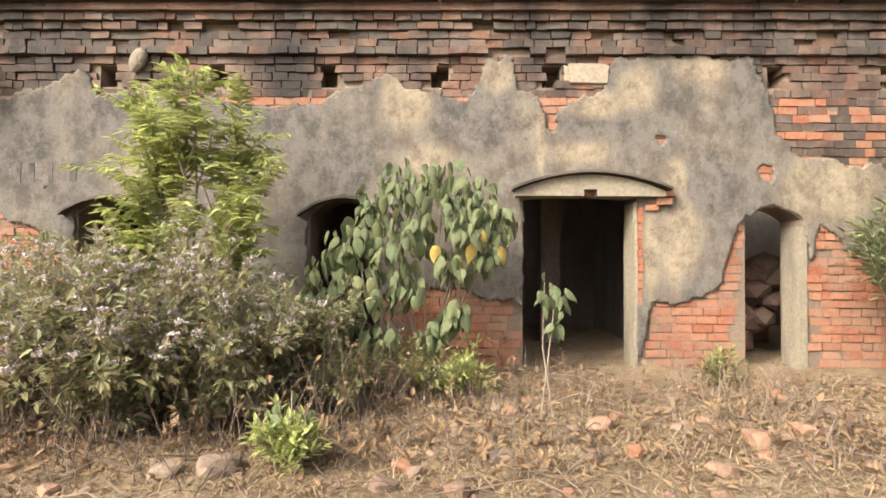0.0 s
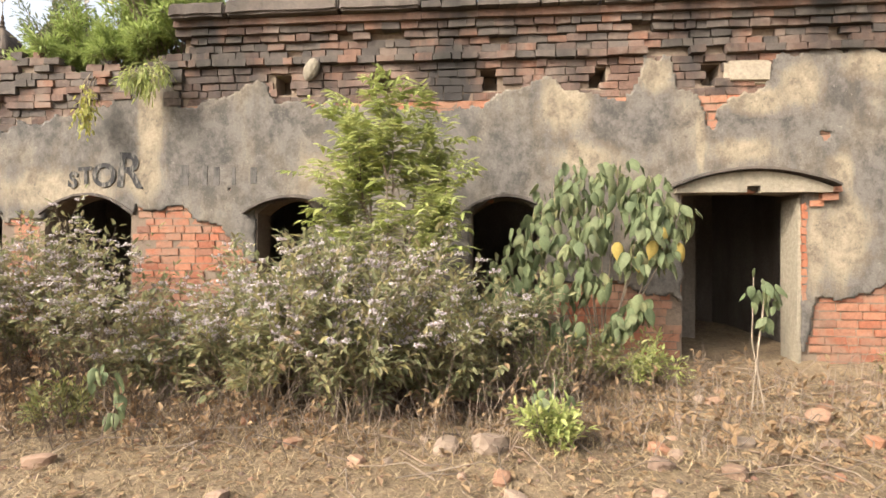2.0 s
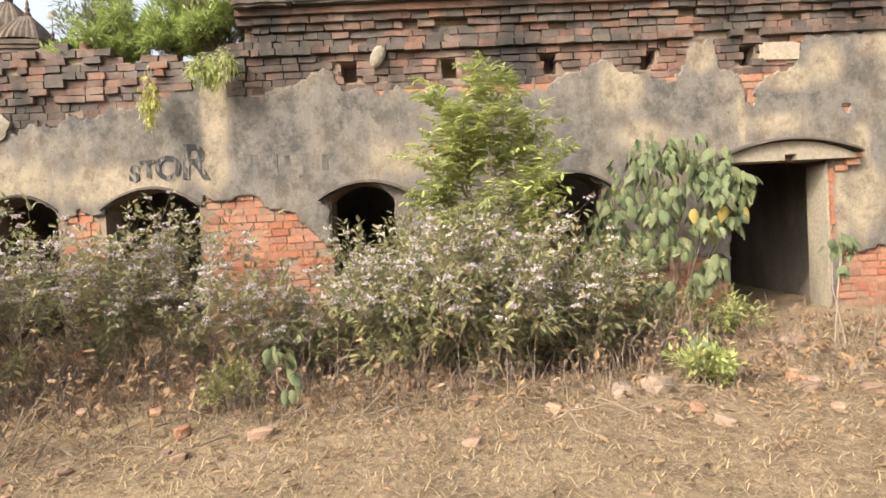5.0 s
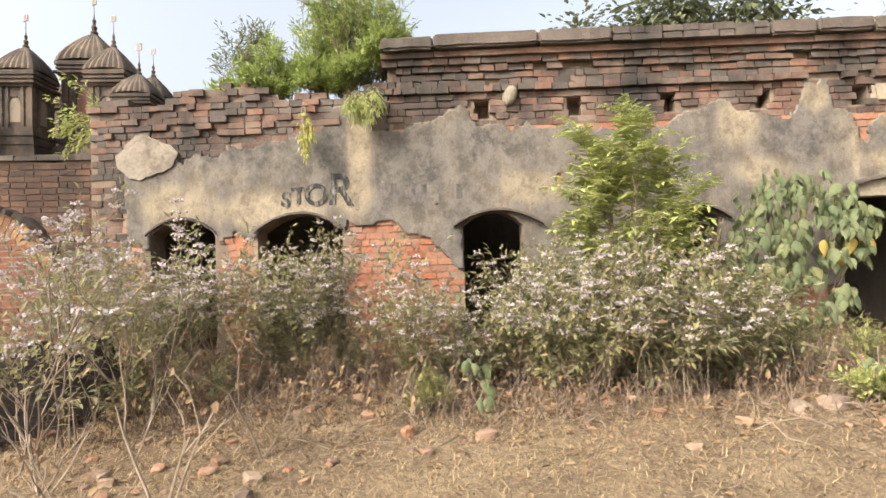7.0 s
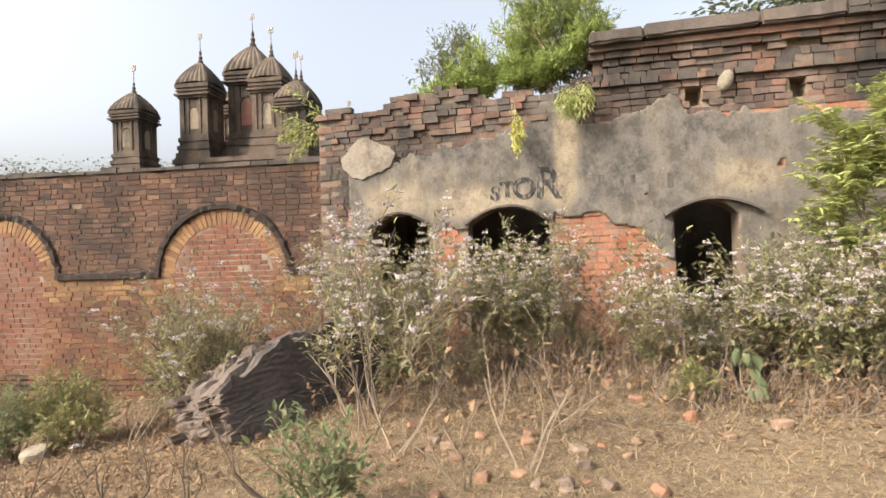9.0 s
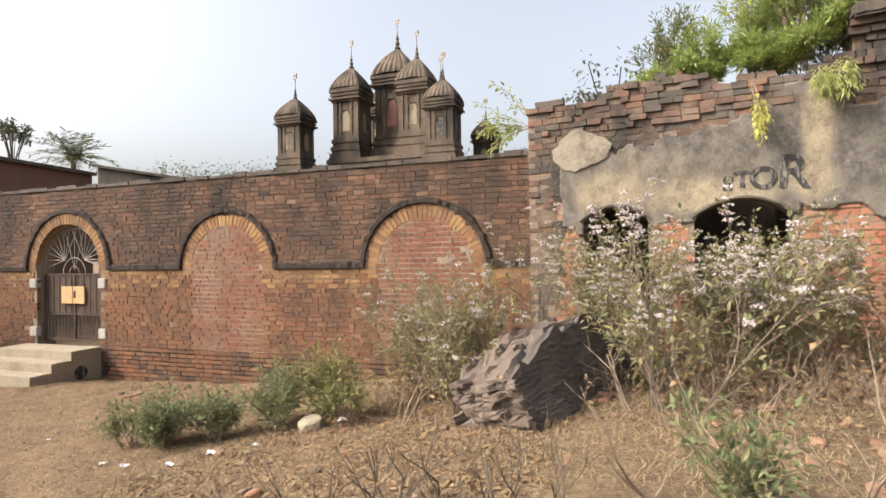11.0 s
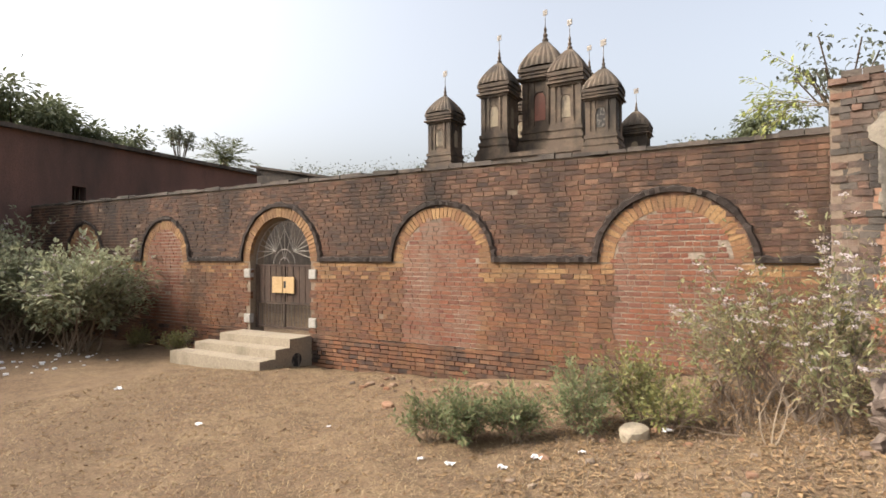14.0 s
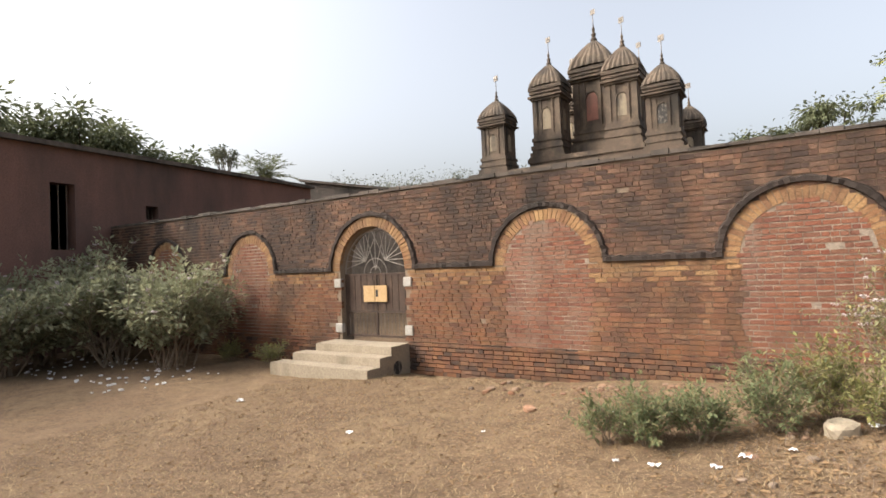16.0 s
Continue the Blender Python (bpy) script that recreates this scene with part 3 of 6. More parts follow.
for row in range(-4, 43):
    z0 = row * CH
    x = -10.36 + (row % 2) * 0.13 + rb.uniform(-.02, .02)
    while x < 7.4:
        w = rb.choice((0.25, 0.25, 0.25, 0.13, 0.2)) * rb.uniform(.94, 1.05)
        xc, zc = x + w / 2, z0 + CH / 2
        main = xc > -5.7
        X, Z = np.array([xc, x + .02, x + w - .02]), np.array([zc] * 3)
        bare = float(plaster_field(X, Z).min()) < 0.05
        door = float(opening_gap(X, Z, 0.0).max()) > -0.01
        top = 4.33 if main else left_top(xc) + 0.06
        if bare and not door and zc < top and zc > ground_at(xc, 6.2) - .1:
            hole = 3.43 < zc < 3.72 and xc > -5.4 and abs(((xc + 4.30 + 0.695) % 1.39) - 0.695) < 0.13
            if hole or rb.random() < (0.03 if zc > 3.3 else 0.012):
                x += w
                continue
            o = row_out(zc) if main else rb.uniform(.0, .06) * (zc > 3.3)
            j = 0.016 if zc > 3.3 or xc < -9.8 else 0.013
            y0 = FY - o + rb.uniform(-j, j)
            item = (x + .006, x + w - .006, y0, FY + (0.32 if zc > 3.4 and main else 0.1), z0 + .006, z0 + CH - .006)
            if zc > 3.78:
                (corn_bricks if rb.random() < .38 else dark_bricks).append(item)
            elif zc > 3.3 or xc < -9.8 or (xc < -5.8 and zc > 2.6) or (xc > 3.8 and zc > 2.3 and rb.random() < .5):
                (corn_bricks if xc < -5.8 and rb.random() < .4 else dark_bricks).append(item)
            elif (-6.5 < xc < -4.6 or 2.3 < xc < 3.7) and len(near_bricks) < 300:
                near_bricks.append(item)
            else:
                far_bricks.append(item)
        x += w


WEAR = .08


def joined_bricks(name, items, mat, parent, label):
    ob = part(name, boxes_mesh(items, WEAR), mat, parent, label)
    ob["kind"] = "stuff"
    return ob


joined_bricks("bricks", far_bricks, brick_red, store, "bare orange-red bricks where plaster fell")
WEAR = .10
joined_bricks("bricks", dark_bricks, brick_worn, store, "weathered dark bricks under the cornice")
joined_bricks("bricks", corn_bricks, stone_black, store, "blackened bricks of the cornice")

WEAR = .08
# coping slabs on the cornice
coping = empty("coping", (0, 0, 0))
tagged(coping, "blackened heavy coping slabs along the cornice", "coping", kind="structure")
rc = random.Random(4)
x = -5.78
while x < 7.4:
    w = rc.uniform(0.5, 1.7)
    zt = 4.62 + rc.uniform(-.03, .03)
    if rc.random() < .5:
        # where the render coat still holds
        bm = bmesh.new()
        box(bm, (x + .004, FY - 0.27 + rc.uniform(-.012, .012), 4.42 + rc.uniform(-.01, .01)), (x + w - .004, FY + 0.62, zt))
        bmesh.ops.bevel(bm, geom=list(bm.edges), offset=0.03, segments=2, affect="EDGES")
        bmesh.ops.subdivide_edges(bm, edges=[e for e in bm.edges if e.calc_length() > .3], cuts=6)
        for v in bm.verts:
            q = noise.noise(v.co * 5) * .03
            v.co += Vector((0, q, q * .8 + rc.uniform(-.006, .006)))
        part("slab", bm, stone_black, coping, "smooth blackened coat on the coping")
    else:
        items = []
        for r in range(2):
            bx = x + .004
            while bx < x + w - .05:
                bw = min(rc.uniform(.2, .3), x + w - .004 - bx)
                items.append((bx + .005, bx + bw - .005, FY - .255 + rc.uniform(-.014, .014), FY + .6, 4.42 + r * .098 + .005, 4.42 + (r + 1) * .098 - .004 + rc.uniform(-.012, .012) * r))
                bx += bw
        part("coping_bricks", boxes_mesh(items, .08), stone_black, coping, "weathered bricks of the coping")["kind"] = "stuff"
    bm = bmesh.new()
    box(bm, (x + .003, FY - 0.15 + rc.uniform(-.008, .008), 4.325), (x + w - .003, FY + 0.1, 4.415))
    for v in bm.verts:
        v.co += Vector((0, rc.uniform(-.006, .006), rc.uniform(-.005, .005)))
    part("slab", bm, brick_worn, coping)
    x += w

# loose slabs and blocks set in the front
bm = bmesh.new()
box(bm, (1.42, FY - 0.05, 3.42), (1.98, FY + 0.1, 3.72))
bmesh.ops.bevel(bm, geom=list(bm.edges), offset=0.04, segments=2, affect="EDGES")
for v in bm.verts:
    v.co += Vector((rc.uniform(-.02, .02), 0, rc.uniform(-.02, .02)))
part("stone_block", bm, cement, store, "grey weathered stone block")
bm = bmesh.new()
bmesh.ops.create_icosphere(bm, subdivisions=2, radius=1)
for v in bm.verts:
    v.co = Vector((-3.88 + v.co.x * .11 + v.co.z * .04, FY - .05 + v.co.y * .07, 3.74 + v.co.z * .16))
part("plaster_lump", bm, cream_plaster, store, "pale broken lump of plaster")

bm = bmesh.new()
rim = [(-9.44 + (.42 + .07 * math.sin(2 * a + 1) + .018 * math.sin(11 * a)) * math.cos(a), 3.0 + (.33 + .05 * math.sin(3 * a + 2) + .014 * math.sin(13 * a)) * math.sin(a)) for a in [k * math.pi / 20 for k in range(40)]]
f = bm.faces.new([bm.verts.new((px, FY - .062 + rc.uniform(-.006, .006), pz)) for px, pz in rim])
r = bmesh.ops.extrude_face_region(bm, geom=[f])
bmesh.ops.translate(bm, vec=(0, .055, 0), verts=[v for v in r["geom"] if isinstance(v, bmesh.types.BMVert)])
part("plaster_flake", bm, pale_lime, store, "pale thick flake of lime plaster")

# hoods over the doorways


def hood(name, x0, x1, zs, zc, thick, out, mat, label):
    pts = arc_points(x0, x1, zs, zc, 16)
    bm = bmesh.new()
    rows = []
    for x, z in pts:
        j = rc.uniform(-.012, .012)
        rows.append([bm.verts.new(c) for c in ((x, FY - out + j, z), (x, FY - out + j, z + thick), (x, FY + .05, z + thick + .03), (x, FY + .05, z))])
    for a, b in zip(rows, rows[1:]):
        for k in range(4):
            bm.faces.new((a[k], a[(k + 1) % 4], b[(k + 1) % 4], b[k]))
    bm.faces.new(rows[0])
    bm.faces.new(list(reversed(rows[-1])))
    return part(name, bm, mat, store, label)


hood("hood", -4.78, -3.45, 1.80, 2.02, .035, .16, stone_black, "thin blackened hood over a doorway")
hood("hood", -1.85, -0.72, 1.80, 2.02, .035, .14, stone_black, "thin blackened hood over a doorway")
hood("hood", -7.80, -6.40, 1.80, 2.07, .03, .06, stone_black, "broken arch edge")
hood("hood", -9.48, -8.38, 1.80, 2.04, .03, .06, stone_black, "broken arch edge")
hood("hood", 0.76, 2.66, 2.13, 2.335, .03, .24, stone_black, "thin tiled hood over the large doorway")
bm = bmesh.new()
pts = arc_points(0.80, 2.60, 2.125, 2.32, 16)
f = bm.faces.new([bm.verts.new((x, FY - .15, z)) for x, z in [(0.80, 2.06), (1.62, 2.06), (1.62, 2.14), (1.78, 2.14), (1.78, 2.06), (2.60, 2.06)] + pts])
bmesh.ops.triangulate(bm, faces=[f])
r = bmesh.ops.extrude_face_region(bm, geom=list(bm.faces))
bmesh.ops.translate(bm, vec=(0, .3, 0), verts=[v for v in r["geom"] if isinstance(v, bmesh.types.BMVert)])
part("pediment", bm, cream_plaster, store, "pale curved plaster pediment with a notch")
items = [(2.56, 2.72, FY - .12, FY + .05, 2.06, 2.13), (2.50, 2.68, FY - .10, FY + .05, 1.98, 2.055), (2.40, 2.55, FY - .07, FY + .05, 1.90, 1.975)]
items += [(2.30, 2.36, FY - .045, FY + .05, .75 + k * .1, .835 + k * .1) for k in range(12)]
part("brick_edge", boxes_mesh(items, .2), brick_red, store, "broken brick edge beside the doorway")["kind"] = "stuff"
# plaster reveals
for x0, x1, z1 in ((2.26, 2.302, 2.0), (4.275, 4.345, 1.72)):
    bm = bmesh.new()
    box(bm, (x0, FY - .025, -.3), (x1, FY + .36, z1))
    bmesh.ops.subdivide_edges(bm, edges=list(bm.edges), cuts=4)
    for v in bm.verts:
        v.co += Vector((rc.uniform(-.008, .008), rc.uniform(-.006, .006), 0))
    part("door_reveal", bm, cream_plaster, store, "pale plastered door reveal")

# painted letters
lettering = empty("painted_lettering")
tagged(lettering, "black hand-painted capital letters on the plaster", "lettering", kind="structure")
for ch, lx, lz, size, tilt in (("S", -7.38, 2.20, .22, -8), ("T", -7.20, 2.23, .24, 4), ("O", -7.02, 2.20, .33, 0), ("R", -6.68, 2.20, .50, -4)):
    cu = bpy.data.curves.new("letter", "FONT")
    cu.body, cu.size, cu.extrude, cu.offset = ch, size * 1.35, 0.001, 0.012
    cu.materials.append(paint_and_hole_black)
    ob = new("letter", cu)
    ob.matrix_world = pose(lx, FY - 0.041, lz, 90, 0, 0) @ pose(0, 0, 0, 0, 0, tilt)
    ob.parent = lettering
for lx, lz, w, h in ((-5.72, 2.20, .12, .28), (-5.40, 2.20, .07, .26), (-5.24, 2.20, .08, .25), (-4.98, 2.20, .05, .24), (-4.72, 2.22, .09, .22)):
    bm = bmesh.new()
    box(bm, (lx, FY - 0.038, lz), (lx + w, FY - 0.030, lz + h))
    part("faded_letter", bm, paint_faded, lettering, "faded unreadable painted stroke")

# rubble seen through the small doorway
rub = empty("rubble_heap", (4.85, 7.8, 0))
tagged(rub, "brown collapsed masonry inside the roofless room", "rubble")
for k in range(44):
    bm = bmesh.new()
    bmesh.ops.create_icosphere(bm, subdivisions=1, radius=1)
    s = rc.uniform(.16, .34)
    for v in bm.verts:
        v.co = Vector((v.co.x * s * 1.2, v.co.y * s, v.co.z * s * .8)) * rc.uniform(.75, 1.2)
    ob = part("chunk", bm, rubble_mat, rub)
    a, q = rc.uniform(0, 6.28), math.sqrt(rc.random())
    ob.location = (q * 1.0 * math.cos(a), q * .8 * math.sin(a), .08 + (1 - q) * 1.35)

# ---------------------------------------------------------------- compound wall
WO = Vector((-10.0, 6.82 + 0.115 * 4.03, 0))
WANG = math.degrees(math.atan2(0.115, 1.0))
W_LEN, W_TOP, W_MOULD, W_PLINTH = 26.3, 3.18, 1.07, -0.88
cw = empty("wall_compound", WO, WANG)      # local x runs from 0 (at the store) to -W_LEN
tagged(cw, "long weathered brick compound wall with bricked-up arches", "wall", kind="structure")
ARCHES = [(2.75, 1.32, 2.36, 0.14), (7.62, 1.30, 2.36, 0.14), (17.75, 1.2, 2.38, 0.14), (22.45, 1.15, 2.40, 0.14)]
GATE = (12.68, 1.15, 2.28)


def round_arc(x0, x1, spring, crown, n=18):
    w, h = (x1 - x0) / 2, crown - spring
    return [((x0 + x1) / 2 + w * math.cos(math.pi * k / n), spring + h * math.sin(math.pi * k / n) ** .9) for k in range(n + 1)]


bm = arched_wall(-W_LEN, 0.0, -2.0, [(-x / 2 * 1.0, W_TOP + .03 * math.sin(x * 1.3) + .02 * math.sin(x * 3.7)) for x in range(0, int(W_LEN * 2))] + [(-W_LEN, W_TOP)],
                 [(-GATE[0] - GATE[1], -GATE[0] + GATE[1], 1.05, GATE[2])], 0.010, 0.5, round_arc)
part("core", bm, mortar, cw)


def in_arch(s, z, c, w, crown, spring=W_MOULD):
    if z < spring:
        return abs(s - c) < w
    q = abs(s - c) / w
    return q < 1 and z < spring + (crown - spring) * math.sqrt(max(0, 1 - q * q))


rw = random.Random(21)
cat = {k: [] for k in ("dark", "warm", "ochre", "fill", "plinth", "plinth_dark", "near")}
CW = 0.104
for row in range(-17, 31):
    z0 = row * CW
    zc = z0 + CW / 2
    if zc > W_TOP - .02:
        continue
    s = (row % 2) * 0.13
    while s < W_LEN:
        w = rw.choice((.26, .26, .26, .135)) * rw.uniform(.95, 1.05)
        sc = s + w / 2
        fill = any(in_arch(sc, zc, c, ww - .30, cr - .28) for c, ww, cr, _ in ARCHES)
        ring = any(in_arch(sc, zc, c, ww - .02, cr - .03) and zc > W_MOULD for c, ww, cr, _ in ARCHES)
        gate = in_arch(sc, zc, GATE[0], GATE[1] + .05, GATE[2] + .05)
        gring = in_arch(sc, zc, GATE[0], GATE[1] + .30, GATE[2] + .28) and zc > W_MOULD
        if not gate and not (ring and not fill) and not (gring and not gate) and rw.random() > .004:
            y0 = rw.uniform(-.006, .006)
            if fill and zc > W_PLINTH:
                y0 += .001
                key = "fill"
            elif zc < W_PLINTH:
                y0 -= .07
                key = "plinth" if rw.random() < .72 else "plinth_dark"
            elif zc > W_MOULD + .05:
                key = "dark"
            elif zc > W_MOULD - .42 and rw.random() < 1.15 - (W_MOULD - zc) * 2.4:
                key = "ochre"
            else:
                key = "warm"
            gap = .013 if key == "fill" else .010
            item = (-(s + w) + gap * .6, -s - gap * .5, y0 - (.006 if key == "fill" else .010), .08, z0 + gap, z0 + CW - gap * .9 + rw.uniform(-.003, .003))
            if key == "fill" and sc < 5 and len(cat["near"]) < 300:
                key = "near"
            cat[key].append(item)
        s += w
joined_bricks("bricks", cat["dark"], wall_dark, cw, "dark weathered brick courses of the upper wall")
joined_bricks("bricks", cat["warm"], wall_warm, cw, "red-brown brick courses")
joined_bricks("bricks", cat["ochre"], wall_ochre, cw, "ochre-tinted brick courses under the moulding")
joined_bricks("bricks", cat["fill"], fill_brick, cw, "red bricks with pale mortar filling an arch")
joined_bricks("bricks", cat["plinth"], wall_warm, cw, "eroded projecting plinth bricks")
joined_bricks("bricks", cat["plinth_dark"], wall_dark, cw, "dark grimy plinth bricks")


def ring_bricks(c, w_in, cr_in, thick, n, y0):
    out_v, out_f = [], []
    for k in range(n):
        a0, a1 = math.pi * (k + .06) / n, math.pi * (k + .94) / n
        q = []
        for r_add in (0, thick):
            for a in (a0, a1):
                q.append((-c + (w_in + r_add) * math.cos(a), W_MOULD + (cr_in - W_MOULD + r_add) * math.sin(a)))
        base = len(out_v)
        for y in (y0 + rw.uniform(-.006, .006), .1):
            for i in (0, 1, 3, 2):
                out_v.append((q[i][0], y, q[i][1]))
        b = base
        out_f += [(b, b + 1, b + 2, b + 3), (b, b + 4, b + 5, b + 1), (b + 1, b + 5, b + 6, b + 2), (b + 2, b + 6, b + 7, b + 3), (b + 3, b + 7, b + 4, b)]
    return out_v, out_f


def band(points, h0, out, mat, parent, label):
    """A worn moulding along points in the wall's plane; h0 outward in the plane."""
    bm = bmesh.new()
    rows = []
    n = len(points)
    for i, (x, z) in enumerate(points):
        a, b = points[max(i - 1, 0)], points[min(i + 1, n - 1)]
        d = Vector((b[0] - a[0], b[1] - a[1])).normalized()
        nx_, nz_ = -d.y, d.x
        j = rw.uniform(-.022, .022)
        h = h0 * rw.uniform(.8, 1.25)
        rows.append([bm.verts.new(c) for c in ((x, .05, z), (x, -out + j, z + .01), (x + nx_ * h * .75, -out + j, z + nz_ * h * .75), (x + nx_ * h, -out * .3, z + nz_ * h), (x + nx_ * h, .05, z + nz_ * h))])
    for a, b in zip(rows, rows[1:]):
        for k in range(5):
            bm.faces.new((a[k], a[(k + 1) % 5], b[(k + 1) % 5], b[k]))
    bm.faces.new(rows[0])
    bm.faces.new(list(reversed(rows[-1])))
    return part("moulding", bm, mat, parent, label)


stops = []
for c, w, cr, t in ARCHES:
    bm = bmesh.new()
    f = bm.faces.new([bm.verts.new((px, .006, pz)) for px, pz in [(-c + w - .3, W_PLINTH)] + [(-c + (w - .3) * math.cos(math.pi * k / 20), W_MOULD + (cr - .3 - W_MOULD) * math.sin(math.pi * k / 20)) for k in range(21)] + [(-c - w + .3, W_PLINTH)]])
    r = bmesh.ops.extrude_face_region(bm, geom=[f])
    bmesh.ops.translate(bm, vec=(0, .03, 0), verts=[v for v in r["geom"] if isinstance(v, bmesh.types.BMVert)])
    part("mortar_bed", bm, lime_mortar, cw, "pale lime mortar of the arch filling")
    part("arch_ring", ring_bricks(c, w - .30, cr - .30, .27, 34, -.005), wall_ochre, cw, "ochre brick arch ring")
    band([(-c + w * math.cos(math.pi * k / 48), W_MOULD + (cr - W_MOULD) * math.sin(math.pi * k / 48)) for k in range(49)][::-1], .12, .06, hood_dark, cw, "black weathered hood moulding")
    stops.append((c - w, c + w))
part("arch_ring", ring_bricks(GATE[0], GATE[1], GATE[2], .27, 36, -.02), wall_ochre, cw, "ochre brick arch ring of the gate")
band([(-GATE[0] + (GATE[1] + .28) * math.cos(math.pi * k / 48), W_MOULD + (GATE[2] + .28 - W_MOULD) * math.sin(math.pi * k / 48)) for k in range(49)][::-1], .13, .07, hood_dark, cw, "black weathered hood moulding")
stops.append((GATE[0] - GATE[1] - .28, GATE[0] + GATE[1] + .28))
stops.sort()
edges_ = [0.0] + [v for p in stops for v in p] + [W_LEN]
for a, b in zip(edges_[::2], edges_[1::2]):
    if b - a > .05:
        m = max(2, int((b - a) / .09))
        band([(-b + (b - a) * k / m, W_MOULD - .01) for k in range(m + 1)], .13, .07, hood_dark, cw, "black weathered string moulding")
# plinth ledge and capping
bm = bmesh.new()
for k in range(60):
    a = W_LEN * k / 60
    if GATE[0] - GATE[1] < a + .2 < GATE[0] + GATE[1]:
        continue
    box(bm, (-a - W_LEN / 60 + .006, -.085 + rw.uniform(-.01, .01), W_PLINTH - .025), (-a - .006, .05, W_PLINTH + .012))
part("plinth_ledge", bm, wall_warm, cw, "dark worn plinth ledge")
bm = bmesh.new()
for k in range(75):
    a = W_LEN * k / 75
    box(bm, (-a - W_LEN / 75 + .004, -.05 + rw.uniform(-.02, .02), W_TOP - .01), (-a - .004, .54, W_TOP + .075 + rw.uniform(-.03, .03)))
part("capping", bm, stone_black, cw, "black weathered wall capping")
# stone hinge blocks beside the gate
for sx in (GATE[0] - GATE[1] - .08, GATE[0] + GATE[1] + .08):
    for z in (.73, -.55):
        bm = bmesh.new()
        box(bm, (-sx - .13, -.05, z - .13), (-sx + .13, .1, z + .13))
        bmesh.ops.bevel(bm, geom=list(bm.edges), offset=.02, segments=1, affect="EDGES")
        part("hinge_stone", bm, white_stone, cw, "whitewashed hinge stone")

# iron gate
gate = empty("gate", WO + Matrix.Rotation(radians(WANG), 3, "Z") @ Vector((-GATE[0], 0.2, 0)), WANG)
tagged(gate, "closed rusty iron gate with a radial fanlight", "gate")
SPR = .98
bm = bmesh.new()
for a, b in (((-1.12, -.02, -.82), (-1.04, .02, SPR)), ((1.04, -.02, -.82), (1.12, .02, SPR)), ((-1.12, -.02, SPR - .06), (1.12, .02, SPR)), ((-1.12, -.02, -.80), (1.12, .02, -.74)), ((-.03, -.025, -.8), (.03, .025, SPR)), ((-1.05, -.02, -.12), (1.05, .02, -.06))):
    box(bm, a, b)
part("gate_frame", bm, iron_dark, gate)
for sx in (-.55, .55):
    bm = bmesh.new()
    box(bm, (sx - .48, .0, -.06), (sx + .48, .012, .92))
    for k in range(5):
        box(bm, (sx - .48 + k * .22, -.012, -.06), (sx - .44 + k * .22, .0, .92))
    part("gate_panel", bm, iron_dark, gate, "dark rusty sheet panel")
for k in range(17):
    x = -1.0 + k * .125
    part("bar", tubes([([(x, 0, -.76), (x, 0, -.08)], .011, .011)], 5), iron, gate)
def fan_reach(ox, oz, a):
    """How far a bar at angle a runs from (ox, oz) to the rim of the fanlight."""
    d = .1
    while d < 2.2 and ((ox + d * math.cos(a)) / 1.12) ** 2 + ((oz + d * math.sin(a)) / 1.22) ** 2 < 1 and oz + d * math.sin(a) > .01:
        d += .02
    return d


for ox, oz, a0, a1, n_bar in ((-.34, .36, 62, 196, 9), (.34, .36, -16, 118, 9), (0, .1, 72, 108, 3)):
    for k in range(n_bar):
        a = radians(a0 + (a1 - a0) * k / (n_bar - 1))
        d = fan_reach(ox, oz, a)
        part("fan_bar", tubes([([(ox, 0, SPR + oz), (ox + d * math.cos(a), 0, SPR + oz + d * math.sin(a))], .013, .013)], 5), iron_pale, gate, "pale radial iron bar")
part("fan_rim", tubes([([(1.1 * math.cos(math.pi * k / 24), -.005, SPR + 1.2 * math.sin(math.pi * k / 24)) for k in range(25)], .02, .02)], 5), iron_pale, gate, "curved iron rim bar")
for rr_ in (.18, .4):
    part("fan_ring", tubes([([(rr_ * math.cos(math.pi * k / 14), -.012, SPR + rr_ * 1.05 * math.sin(math.pi * k / 14)) for k in range(15)], .014, .014)], 5), iron_pale, gate, "curved iron bar")
bm = bmesh.new()
box(bm, (-.42, -.06, .19), (-.03, -.03, .64))
part("notice_plate", bm, ochre_plate, gate, "ochre notice plate")
bm = bmesh.new()
box(bm, (.0, -.06, .19), (.40, -.03, .64))
part("notice_plate", bm, ochre_plate, gate, "ochre notice plate with a dark mark")
bm = bmesh.new()
box(bm, (.02, -.066, .33), (.10, -.06, .52))
part("plate_mark", bm, paint_and_hole_black, gate, "dark mark on the plate")

# steps before the gate
steps = empty("steps", WO + Matrix.Rotation(radians(WANG), 3, "Z") @ Vector((-GATE[0], 0, 0)), WANG)
tagged(steps, "pale cement steps rising to the gate", "steps", kind="structure")
for k, (x0, x1, y0, z0, z1) in enumerate(((-1.35, 1.25, -.85, -2, -.86), (-1.75, 1.25, -1.32, -2, -1.06), (-2.1, 1.25, -1.80, -2, -1.26))):
    bm = bmesh.new()
    y1 = -.07 if k == 0 else (-.85, -1.32)[k - 1]
    box(bm, (x0, y0, z0), (x1, y1, z1))
    bmesh.ops.bevel(bm, geom=[e for e in bm.edges if abs(e.verts[0].co.z - z1) < .01 and abs(e.verts[1].co.z - z1) < .01], offset=.018, segments=2, affect="EDGES")
    part("step", bm, cement, steps)
# no hole is cut: a black disc paints the dark inside the pipe
part("drain_mouth", tubes([([(1.235, -.62, -1.40), (1.262, -.62, -1.40)], .17, .17)], 14), paint_and_hole_black, steps, "flat black disc painting the dark inside a round drain")

